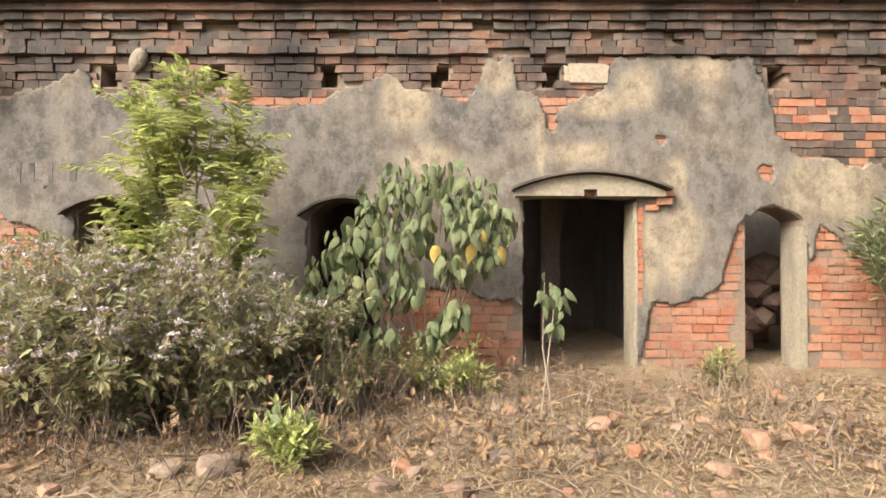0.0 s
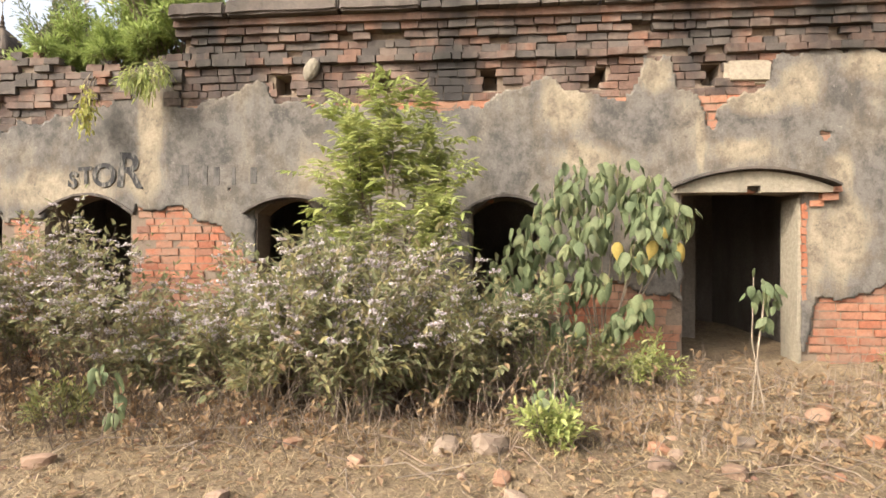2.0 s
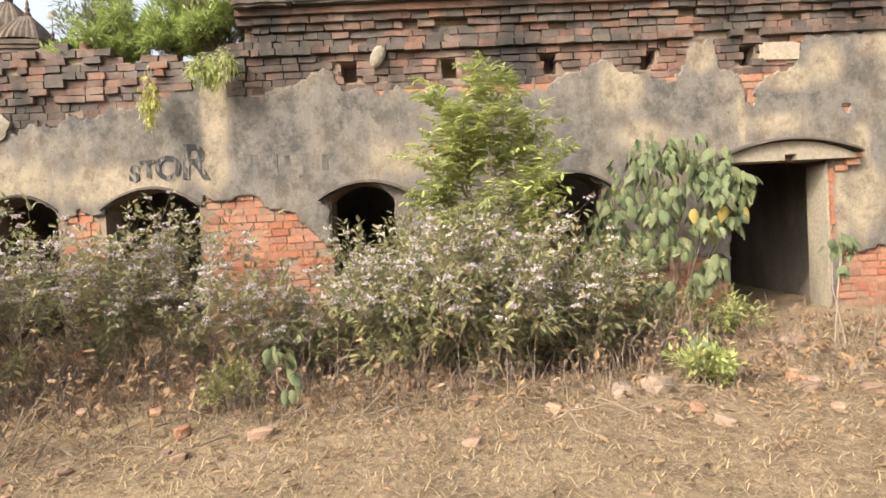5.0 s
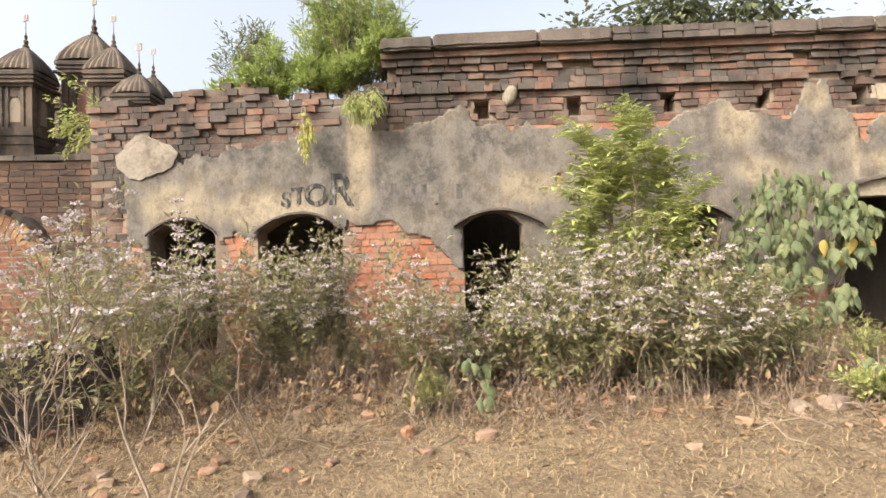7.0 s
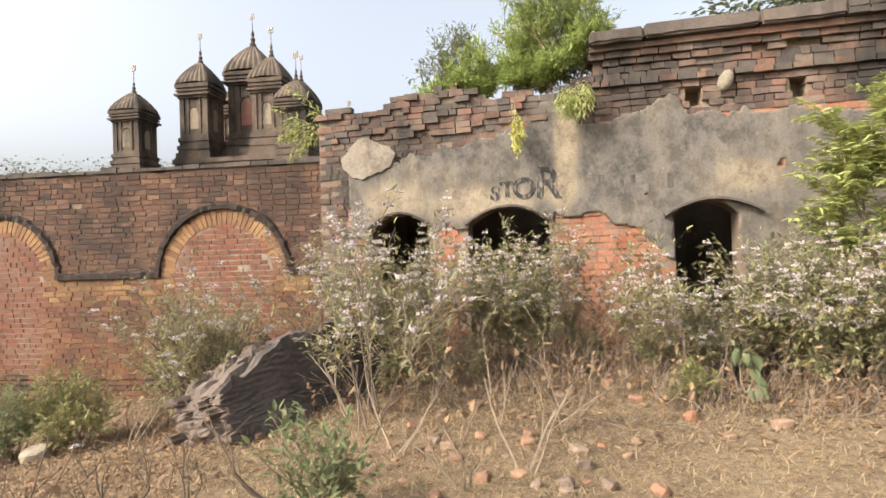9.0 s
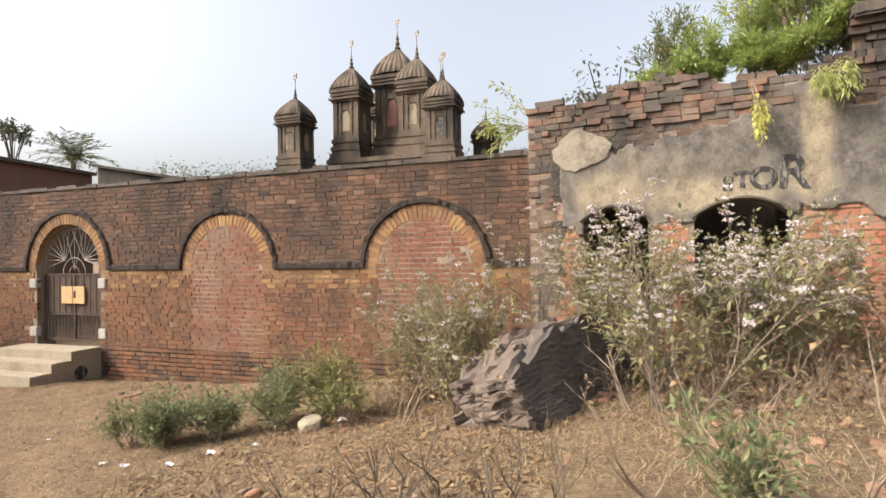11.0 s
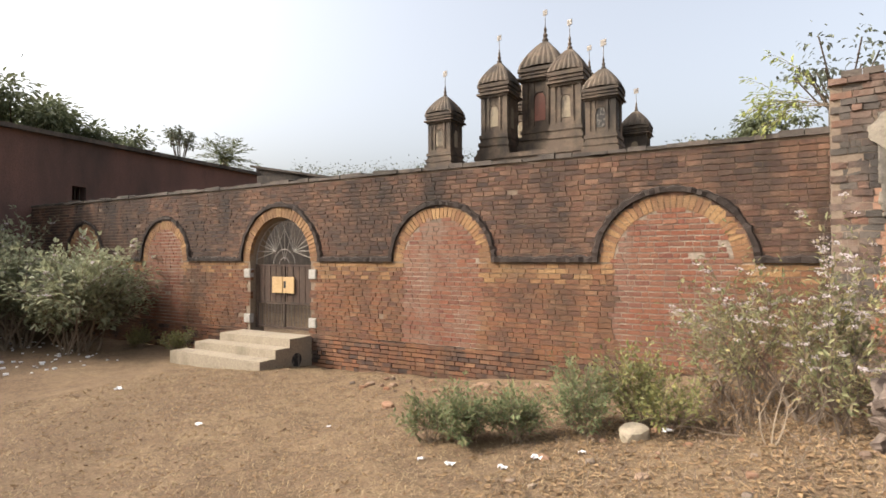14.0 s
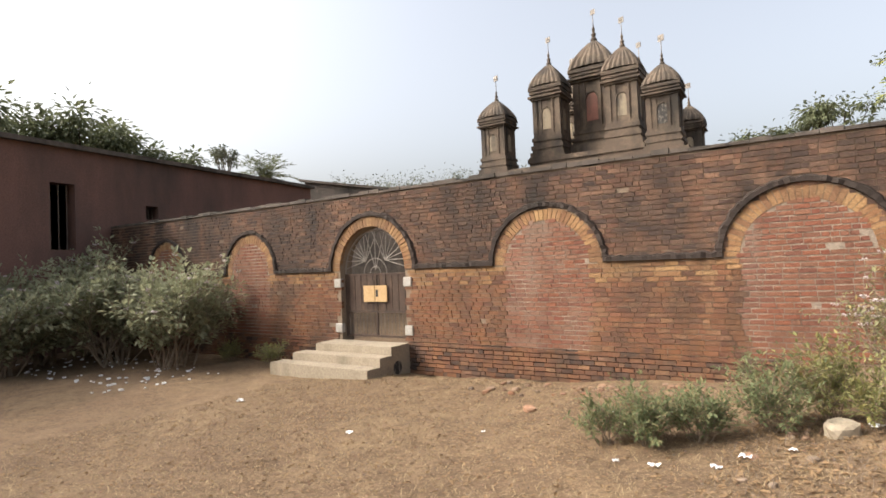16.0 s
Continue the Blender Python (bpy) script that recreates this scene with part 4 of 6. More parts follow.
# ---------------------------------------------------------------- temple behind the wall
TC, TROT = Vector((-23.72, 25.5, 0)), 6.0
temple = empty("temple", TC, TROT)
tagged(temple, "old many-towered temple of weathered stone behind the wall", "temple")


def stack(bm, cx, cy, rows):
    """Square mouldings: (half width, z0, z1)."""
    for h, z0, z1 in rows:
        box(bm, (cx - h, cy - h, z0), (cx + h, cy + h, z1))


def ribbed_roof(bm, cx, cy, half, z0, height, ribs=7):
    """Curved four-sided roof with upright ribs."""
    n, lev = ribs * 2, 9
    rows = []
    for i in range(lev + 1):
        t = i / lev
        h = half * (1 - .80 * t ** 1.5)
        z = z0 + height * t
        ring = []
        for side in range(4):
            for k in range(n):
                u = -1 + 2 * k / n
                d = h * (1 + (.06 if k % 2 else 0))
                x, y = (u * h, -d) if side == 0 else (d, u * h) if side == 1 else (-u * h, d) if side == 2 else (-d, -u * h)
                sag = .10 * half * (1 - abs(u) ** 2) * (1 - t)
                ring.append(bm.verts.new((cx + x, cy + y, z + sag)))
        rows.append(ring)
    for a, b in zip(rows, rows[1:]):
        m = len(a)
        for k in range(m):
            bm.faces.new((a[k], a[(k + 1) % m], b[(k + 1) % m], b[k]))
    bm.faces.new(rows[-1])
    return rows


def finial(cx, cy, z, h, parent, emblem=True):
    prof = [(.42, 0), (.46, .05), (.25, .12), (.30, .2), (.16, .28), (.2, .36), (.22, .42), (.1, .5), (.13, .58), (.15, .64), (.06, .75), (.03, .9), (.02, 1.0)]
    bm = bmesh.new()
    rings = []
    sc = h * .46
    for r, t in prof:
        rings.append([bm.verts.new((cx + r * sc * math.cos(a * math.pi / 5), cy + r * sc * math.sin(a * math.pi / 5), z + t * h)) for a in range(10)])
    for a, b in zip(rings, rings[1:]):
        for k in range(10):
            bm.faces.new((a[k], a[(k + 1) % 10], b[(k + 1) % 10], b[k]))
    f = part("finial", bm, temple_stone, parent)
    if emblem:
        part("emblem_rod", tubes([([(cx, cy, z + h * .95), (cx, cy, z + h + .6)], .022, .018)], 5), iron_pale, f)
        bm = bmesh.new()
        for k in range(4):
            a = math.pi / 4 + k * math.pi / 2
            box(bm, (-.085, -.02, -.085), (.085, .02, .085), Matrix.Translation((cx, cy, z + h + .5)) @ Matrix.Rotation(radians(-20), 4, "Z") @ Matrix.Rotation(a, 4, "Y") @ Matrix.Translation((.09, 0, .0)) @ Matrix.Rotation(math.pi / 4, 4, "Y"))
        part("emblem", bm, iron_pale, f, "pale four-petalled metal emblem")


def tower(cx, cy, half, zb, z_body, z_corn, z_roof, z_tip, body_mat=temple_stone, niche=temple_light, dark_niche=False):
    t = empty("tower", (0, 0, 0))
    t.parent = temple
    bm = bmesh.new()
    d = (z_body - zb) / 6
    stack(bm, cx, cy, [(half * 1.28, zb - 1.2, zb), (half * 1.22, zb, zb + d * 1.2), (half * 1.10, zb + d * 1.2, zb + d * 2), (half * 1.16, zb + d * 2, zb + d * 3), (half * 1.04, zb + d * 3, zb + d * 4), (half * 1.1, zb + d * 4, zb + d * 5), (half * 1.0, zb + d * 5, z_body)])
    part("base", bm, temple_stone, t)
    bm = bmesh.new()
    stack(bm, cx, cy, [(half * .93, z_body, z_corn)])
    for sx, sy in ((-1, -1), (1, -1), (-1, 1), (1, 1)):
        q = half * .84
        box(bm, (cx + sx * q - half * .16, cy + sy * q - half * .16, z_body), (cx + sx * q + half * .16, cy + sy * q + half * .16, z_corn))
    part("body", bm, body_mat, t)
    for side in range(4):
        m = Matrix.Translation((cx, cy, 0)) @ Matrix.Rotation(side * math.pi / 2, 4, "Z")
        for u in (-.42, .42):
            bm = bmesh.new()
            box(bm, ((u - .09) * half, -half * 1.0, z_body), ((u + .09) * half, -half * .9, z_corn), m)
            part("pilaster", bm, body_mat, t)
    for side in range(4):
        m = Matrix.Translation((cx, cy, 0)) @ Matrix.Rotation(side * math.pi / 2, 4, "Z")
        hgt = z_corn - z_body
        zs, rw_ = z_body + hgt * .62, .30 * half
        rim = [(rw_ * math.cos(math.pi * k / 8), zs + rw_ * math.sin(math.pi * k / 8)) for k in range(9)]
        bm = bmesh.new()
        f = bm.faces.new([bm.verts.new(m @ Vector((px, -half * .955, pz))) for px, pz in [(rw_, z_body + hgt * .12)] + rim + [(-rw_, z_body + hgt * .12)]])
        r = bmesh.ops.extrude_face_region(bm, geom=[f])
        bmesh.ops.translate(bm, vec=m.to_3x3() @ Vector((0, half * .06, 0)), verts=[v for v in r["geom"] if isinstance(v, bmesh.types.BMVert)])
        part("niche_arch", tubes([([m @ Vector((px * 1.12, -half * .97, zs + (pz - zs) * 1.12)) for px, pz in rim], .06 * half, .06 * half)], 5), body_mat, t)
        # on dark_niche sides black colour paints the dark of an opening
        part("niche", bm, paint_and_hole_black if dark_niche else niche, t, "solid arched panel, black for the dark of an opening" if dark_niche else "pale worn niche panel")
    bm = bmesh.new()
    c = (z_roof - z_corn) / 4
    stack(bm, cx, cy, [(half * 1.08, z_corn, z_corn + c * .7), (half * 1.24, z_corn + c * .7, z_corn + c * 1.3), (half * 1.06, z_corn + c * 1.3, z_corn + c * 1.9), (half * 1.16, z_corn + c * 1.9, z_corn + c * 2.5), (half * 1.08, z_corn + c * 2.5, z_corn + c * 2.9), (half * 1.2, z_corn + c * 2.9, z_roof)])
    part("cornice", bm, temple_stone, t)
    fh = (z_tip - z_roof) * .44
    bm = bmesh.new()
    ribbed_roof(bm, cx, cy, half * 1.18, z_roof, z_tip - z_roof - fh)
    part("roof", bm, temple_stone, t, "ribbed curved stone roof")
    finial(cx, cy, z_tip - fh - .06, fh + .06, t)
    return t


LW, UP = 4.34, 2.05
for sx, sy in ((-1, -1), (1, -1), (1, 1), (-1, 1)):
    tower(sx * LW, sy * LW, .70, 6.0, 7.0, 8.45, 9.0, 10.85, dark_niche=(sx == 1 and sy == -1))
for sx, sy in ((-1, -1), (1, -1), (1, 1), (-1, 1)):
    tower(sx * UP, sy * UP, .80, 6.9, 8.2, 10.1, 10.85, 13.2)
tower(0, 0, 1.05, 7.4, 8.6, 11.2, 11.95, 15.0, temple_stone, temple_red)
bm = bmesh.new()
stack(bm, 0, 0, [(5.15, -2, 5.2), (5.35, 5.2, 5.45), (5.2, 5.45, 5.7), (5.45, 5.7, 5.95), (3.2, 5.95, 6.3), (3.05, 6.3, 6.55), (3.15, 6.55, 6.8), (1.7, 6.8, 7.5)])
part("hall", bm, temple_stone, temple, "square temple hall with stepped cornices")
# sunlit terrace edge, painted as a paler band
bm = bmesh.new()
box(bm, (-3.1, -3.26, 6.0), (3.1, -3.2, 6.28))
part("terrace_band", bm, temple_light, temple, "pale terrace band with sunlight painted into its colour")

# ---------------------------------------------------------------- long red building at the far end
rbld = empty("red_building", (-35.4, 0.55, 0), math.degrees(math.atan2(3.3, 14.65)))
tagged(rbld, "long dark red building with broken windows and a flat roof", "building")
BW = [(1.55, 2.45, 2.3, 4.85), (5.4, 6.0, 3.65, 4.25), (-4.0, -3.0, 2.2, 4.8), (-9.0, -8.0, 2.2, 4.8), (11.5, 12.1, 3.65, 4.25)]
bm = bmesh.new()
ys = sorted(set([-22.0, 16.5] + [v for w in BW for v in w[:2]]))
for a, b in zip(ys, ys[1:]):
    w = next((w for w in BW if abs(w[0] - a) < .01 and abs(w[1] - b) < .01), None)
    if w:
        box(bm, (-.6, a, -2), (0, b, w[2]))
        box(bm, (-.6, a, w[3]), (0, b, 6.2))
    else:
        box(bm, (-.6, a, -2), (0, b, 6.2))
part("wall", bm, red_building, rbld, "dark red weathered wall")
for w in BW:
    bm = bmesh.new()
    for k in range(3):
        y = w[0] + (w[1] - w[0]) * (k + .5) / 3
        box(bm, (-.32, y - .015, w[2]), (-.29, y + .015, w[3]))
    part("window", bm, iron, rbld, "dark broken window with bars")
bm = bmesh.new()
box(bm, (-12, -22, 6.2), (.25, 16.6, 6.38))
part("roof", bm, stone_black, rbld, "flat blackened roof with a thin eave")
bm = bmesh.new()
box(bm, (-12, -22, -2), (-11.6, 16.5, 6.2))
box(bm, (-11.6, 16.1, -2), (-.6, 16.5, 6.2))
box(bm, (-11.6, -22, -2), (-.6, -21.6, 6.2))
part("wall", bm, red_building, rbld, "dark red weathered wall")
shed = empty("far_shed", (-44.7, 20.55, 0), 12)
tagged(shed, "dark low building with a sloping roof beyond", "building")
bm = bmesh.new()
v = [bm.verts.new(c) for c in ((0, 0, -2), (9, 2, -2), (9, 8, -2), (0, 8, -2), (0, 0, 7.75), (9, 2, 6.2), (9, 8, 6.2), (0, 8, 7.75))]
for q in ((0, 1, 5, 4), (1, 2, 6, 5), (2, 3, 7, 6), (3, 0, 4, 7), (4, 5, 6, 7), (3, 2, 1, 0)):
    bm.faces.new([v[k] for k in q])
part("wall", bm, stone_black, shed)
bm = bmesh.new()
v = [bm.verts.new(c) for c in ((-.3, -.3, 7.78), (9.4, 1.8, 6.15), (9.4, 8.3, 6.15), (-.3, 8.3, 7.78), (-.3, -.3, 7.95), (9.4, 1.8, 6.32), (9.4, 8.3, 6.32), (-.3, 8.3, 7.95))]
for q in ((0, 1, 5, 4), (1, 2, 6, 5), (2, 3, 7, 6), (3, 0, 4, 7), (4, 5, 6, 7), (3, 2, 1, 0)):
    bm.faces.new([v[k] for k in q])
part("roof", bm, stone_black, shed)

# ---------------------------------------------------------------- plants
def plant(name, label, category, place, rr, stems, leaf=None, flower=None, stem_mat=bark, group=""):
    """stems: arguments for grow(), one per stem. leaf: (count per tip, size, width, droop, material). flower: (share of tips, size, material)."""
    x, y = place[:2]
    z = ground_at(x, y) if len(place) == 2 else 0
    ob = empty(name, (x, y, z - .03))
    tagged(ob, label, category, group)
    tips = []
    for d, length, r, levels, kw in stems:
        off = Vector((rr.uniform(-.1, .1), rr.uniform(-.1, .1), 0)) * kw.pop("foot", 1.0)
        a, b = grow(rr, off, d, length, r, levels, **kw)
        part("stem", tubes(a, 4), stem_mat, ob)
        tips += b
    if leaf:
        n, size, width, droop, mat = leaf
        spots = []
        for p, d in tips:
            for _ in range(n if n >= 1 else (1 if rr.random() < n else 0)):
                q = Vector((rr.uniform(-1, 1), rr.uniform(-1, 1), rr.uniform(-1, 1)))
                spots.append((p + q * size * .5, d + q * .8))
        part("foliage", leaves(spots, rr, size, width, droop), mat, ob)["kind"] = "stuff"
    if flower:
        share, size, mat = flower
        V, F = [], []
        top = sorted(t[0].z for t in tips)[int(len(tips) * .45)]
        for p, d in tips:
            if p.z > top and rr.random() < share:
                c = p + Vector((0, 0, size * .4))
                for _ in range(13):
                    q = Vector((rr.uniform(-1, 1), rr.uniform(-1, 1), rr.uniform(-.3, .4))) * size
                    k = len(V)
                    s = size * rr.uniform(.2, .4)
                    a = Vector((rr.uniform(-1, 1), rr.uniform(-1, 1), rr.uniform(-.3, 1))).normalized()
                    b = a.orthogonal().normalized()
                    e = a.cross(b)
                    V += [c + q + b * s, c + q + e * s, c + q - b * s, c + q - e * s, c + q + a * s * .8]
                    F += [(k, k + 1, k + 4), (k + 1, k + 2, k + 4), (k + 2, k + 3, k + 4), (k + 3, k, k + 4)]
        part("blossom", (V, F), mat, ob, "pale flower heads" if mat is flower_pale else "yellow flowers")["kind"] = "stuff"
    return ob


def bush_stems(rr, n, length, r, levels=2, lean=.55, **kw):
    out = []
    for _ in range(n):
        a = rr.uniform(0, 2 * math.pi)
        q = lean * rr.uniform(.3, 1.2)
        out.append((Vector((math.cos(a) * q, math.sin(a) * q, 1)), length * rr.uniform(.7, 1.15), r * rr.uniform(.8, 1.2), levels, dict(kw)))
    return out


rp = random.Random(77)
FLOWERING = "flowering weed bush with pale lilac heads and small leaves"
for x, y, n, h, fl in ((-3.4, 4.0, 14, .78, .26), (-2.6, 3.85, 14, .74, .26), (-2.9, 4.7, 12, .86, .2), (-3.85, 4.6, 11, .76, .3), (-1.9, 4.2, 11, .64, .16), (-1.6, 4.9, 9, .66, .08), (-3.6, 5.3, 9, .85, .2),
                       (-6.7, 4.7, 11, .70, .4), (-7.5, 4.4, 12, .78, .4), (-8.2, 4.1, 11, .78, .4), (-7.1, 5.3, 9, .8, .4), (-9.0, 4.9, 10, .85, .4), (-5.5, 4.7, 7, .72, .4), (-6.1, 4.9, 8, .78, .4), (-4.75, 4.4, 6, .6, .3)):
    near = x > -5
    plant("flowering_bush", FLOWERING, "bush", (x, y), rp, bush_stems(rp, n if near else int(n * .7), h * (1 if near else 1.22), .008, 2, .6, kids=4, spread=.8, shrink=.7) + bush_stems(rp, 5 if near else 2, h * .5, .006, 2, 1.2, kids=4, spread=.9, shrink=.75), (3, .078 if near else .072, .42, .4, leaf_weed), (fl * (.95 if near else .75), .046, flower_pale), group="flowering bushes before the store")
for x, y, n, h, fl in ((-9.75, 4.9, 6, 1.5, .4), (-9.3, 4.6, 4, 1.35, .4), (-8.1, 3.0, 4, 1.55, .5), (-7.7, 3.3, 3, 1.35, .5)):
    plant("tall_flowering_bush", "tall straggling weed bush with pale flower heads", "bush", (x, y), rp, bush_stems(rp, n, h, .010, 2, .42, kids=3, spread=.6, shrink=.5), (1, .078, .42, .4, leaf_weed), (fl * .6, .05, flower_pale), stem_mat=dry_stem, group="flowering bushes before the store")
for x, y, n, h, fl in ((-10.6, 3.6, 9, .95, .2), (-11.2, 4.0, 9, .95, .12), (-10.3, 3.1, 5, .75, .15), (-11.6, 4.6, 8, .85, .08), (-8.0, 2.4, 3, .9, .3)):
    plant("dry_bush", "dry straggling bush with thin olive leaves and pale heads", "bush", (x, y), rp, bush_stems(rp, n, h, .012, 2, .7, kids=4, spread=.85, shrink=.72), (2, .072, .42, .35, leaf_weed), (fl * .7, .045, flower_pale), stem_mat=dry_stem, group="straggling bushes by the broken corner")

# feathery young tree
tree = empty("young_tree", (-2.55, 5.2, ground_at(-2.55, 5.2) - .05))
tagged(tree, "slender young tree with feathery bright green leaves", "tree")
lines, tips = [], []
for d, L in (((-.34, -.05, 1), 2.0), ((.06, -.05, 1), 1.75), ((.24, .0, 1), 1.65), ((-.2, -.1, 1), 1.6), ((-.5, .0, 1), 1.5), ((-.7, -.1, .9), 1.2), ((.7, -.1, .8), 1.1), ((.0, -.4, 1), 1.3), ((.45, -.1, .9), 1.25), ((-.9, -.2, .5), .9), ((.7, -.3, .35), .85)):
    a, b = grow(rp, (0, 0, .95), d, L, .016, 1, kids=4, spread=.6, shrink=.32, steps=6, wander=.08, up=.4)
    part("branch", tubes(a, 5), bark, tree)
    tips += b
part("trunk", tubes([([(0, 0, 0), (.02, 0, .5), (-.02, 0, 1.02)], .035, .024)], 7), bark, tree)


def fronds(tips, rr, length, pairs, leaf_size, width=.32):
    """Pinnate leaves: a rib with leaflets in two rows."""
    spots, ribs = [], []
    for p, d in tips:
        d = (Vector(d) * .7 + Vector((rr.uniform(-1, 1), rr.uniform(-1, 1), rr.uniform(.1, .9)))).normalized()
        side = d.cross(Vector((0, 0, 1))).normalized()
        L = length * rr.uniform(.7, 1.2)
        pts = []
        for k in range(pairs + 1):
            t = k / pairs
            pts.append(p + d * L * t - Vector((0, 0, L * .28 * t * t)))
        ribs.append((pts, .003, .0015))
        for k in range(1, pairs + 1):
            f = (pts[k] - pts[k - 1]).normalized()
            for sg in (-1, 1):
                spots.append((pts[k], f * .55 + side * sg + Vector((0, 0, -.1))))
    return ribs, leaves(spots, rr, leaf_size, width, .12, .2, .2)


ribs, lv = fronds([t for t in tips for _ in range(2) if rp.random() < .42], rp, .46, 9, .135, .30)
part("leaf_ribs", tubes(ribs, 3), leaf_fresh, tree)["kind"] = "stuff"
part("foliage", lv, leaf_fresh, tree)["kind"] = "stuff"


# broad-leaved shrub, each leaf a piece
def broad_leaf_mesh(name, mat, L=.19, w=.115):
    V, F = [(0, 0, 0)], []
    prof = [(.05, .55), (.22, .95), (.45, 1.0), (.7, .68), (.88, .3)]
    for t, q in prof:
        V += [(-w / 2 * q, L * t, -.025 * q - .05 * t * t), (0, L * t, .012 - .05 * t * t), (w / 2 * q, L * t, -.025 * q - .05 * t * t)]
    V.append((0, L * 1.05, -.07))
    F += [(0, 2, 1), (0, 3, 2)]
    for k in range(4):
        a = 1 + 3 * k
        F += [(a, a + 1, a + 4, a + 3), (a + 1, a + 2, a + 5, a + 4)]
    a = 13
    F += [(a, a + 1, 16), (a + 1, a + 2, 16)]
    return mesh_of(name, V, F, mat, True)


def object_leaf(name, tones):
    m = leaf_material(name, tones, 0.4, 0.8)
    n, l = m.node_tree.nodes, m.node_tree.links
    for g in [x for x in n if x.type == "NEW_GEOMETRY"]:
        for k in list(g.outputs["Random Per Island"].links):
            o = n.new("ShaderNodeObjectInfo")
            to = k.to_socket
            l.new(o.outputs["Random"], to)
    return m


broad_mat = object_leaf("broad_leaf", [(0.115, 0.145, 0.075), (0.165, 0.195, 0.098), (0.135, 0.168, 0.085), (0.215, 0.230, 0.112), (0.150, 0.172, 0.094)])
BROAD = broad_leaf_mesh("leaf", broad_mat)
BROAD_Y = broad_leaf_mesh("leaf", leaf_yellow)


def broad_plant(name, label, place, height, clusters, rr, count, scale, yellow=()):
    x, y = place
    ob = empty(name, (x, y, ground_at(x, y) - .03))
    tagged(ob, label, "shrub")
    lines = []
    spots = []
    for cx, cy, cz, ra in clusters:
        foot = Vector((rr.uniform(-.12, .12), rr.uniform(-.08, .08), 0))
        mid = Vector((cx * .55, cy * .5, cz * .55))
        lines.append(([foot, mid, Vector((cx, cy, cz - ra * .2)), Vector((cx * 1.05, cy, cz + ra * .7))], .009 if count > 61 else .007, .004))
        for _ in range(int(count * ra)):
            v = Vector((rr.gauss(0, 1), rr.gauss(0, 1) - .35, rr.gauss(0, 1))).normalized() * ra * rr.uniform(.55, 1.05)
            spots.append((Vector((cx, cy, cz)) + v, v))
    for ln in lines:
        part("stem", tubes([ln], 5), twig_pale, ob)
    for p, v in spots:
        leaf = part("leaf", BROAD, None, ob)
        yaw = math.degrees(math.atan2(v.y, v.x)) - 90 + rr.uniform(-75, 75)
        leaf.matrix_basis = pose(*p, -rr.uniform(40, 95), rr.uniform(-30, 30), yaw) @ Matrix.Scale(scale * rr.uniform(.6, 1.15), 4)
    if count > 61:
        inner = []
        for cx, cy, cz, ra in clusters:
            for _ in range(30):
                v = Vector((rr.gauss(0, 1), rr.gauss(0, 1), rr.gauss(0, 1))).normalized() * ra * rr.uniform(.2, 1.0)
                inner.append((Vector((cx, cy, cz)) + v, v + Vector((0, 0, -.6))))
        part("foliage", leaves(inner, rr, .14, .6, .6), leaf_broad, ob)["kind"] = "stuff"
    for p in yellow:
        leaf = part("leaf", BROAD_Y, None, ob, "yellowed drooping leaf")
        leaf.matrix_basis = pose(*p, -75, rr.uniform(-15, 15), 180 + rr.uniform(-40, 40)) @ Matrix.Scale(scale * 1.05, 4)
    return ob


broad_plant("broad_leaf_shrub", "broad-leaved green shrub with a few yellow leaves", (-.25, 5.55), 2.4,
            [(-.2, .1, 2.2, .30), (.2, .1, 2.22, .30), (.52, .0, 2.05, .28), (-.5, .0, 1.95, .30), (.0, -.12, 1.85, .34), (.45, -.12, 1.7, .3), (-.75, -.12, 1.5, .30), (-.3, -.2, 1.5, .3), (-1.0, -.2, 1.15, .3), (-.6, -.3, 1.05, .28), (.75, -.1, 1.75, .24), (-1.2, -.3, .8, .26), (-.85, -.35, .7, .24), (.3, -.2, 1.35, .22), (.66, -.1, 1.42, .18), (-.15, -.3, 1.1, .24), (.35, -.3, .85, .16), (.1, -.35, .62, .16), (-.4, -.4, .6, .2)],
            rp, 74, 1.02, [(.5, -.28, 1.52), (.34, -.26, 1.36), (.78, -.2, 1.5), (.12, -.3, 1.5), (.6, -.25, 1.66)])
broad_plant("sapling", "small sapling with drooping pale green leaves", (.78, 4.33), 1.25, [(.03, .0, 1.15, .14), (.12, .0, 1.05, .13), (.1, -.02, .9, .1)], rp, 60, .72)
for x, y, s in ((-4.6, 3.55, .8), (-1.0, 3.3, .6)):
    broad_plant("seedling", "seedling with a few pale green leaves", (x, y), .5, [(.0, 0, .42, .16), (.1, 0, .25, .1)], rp, 50, s)

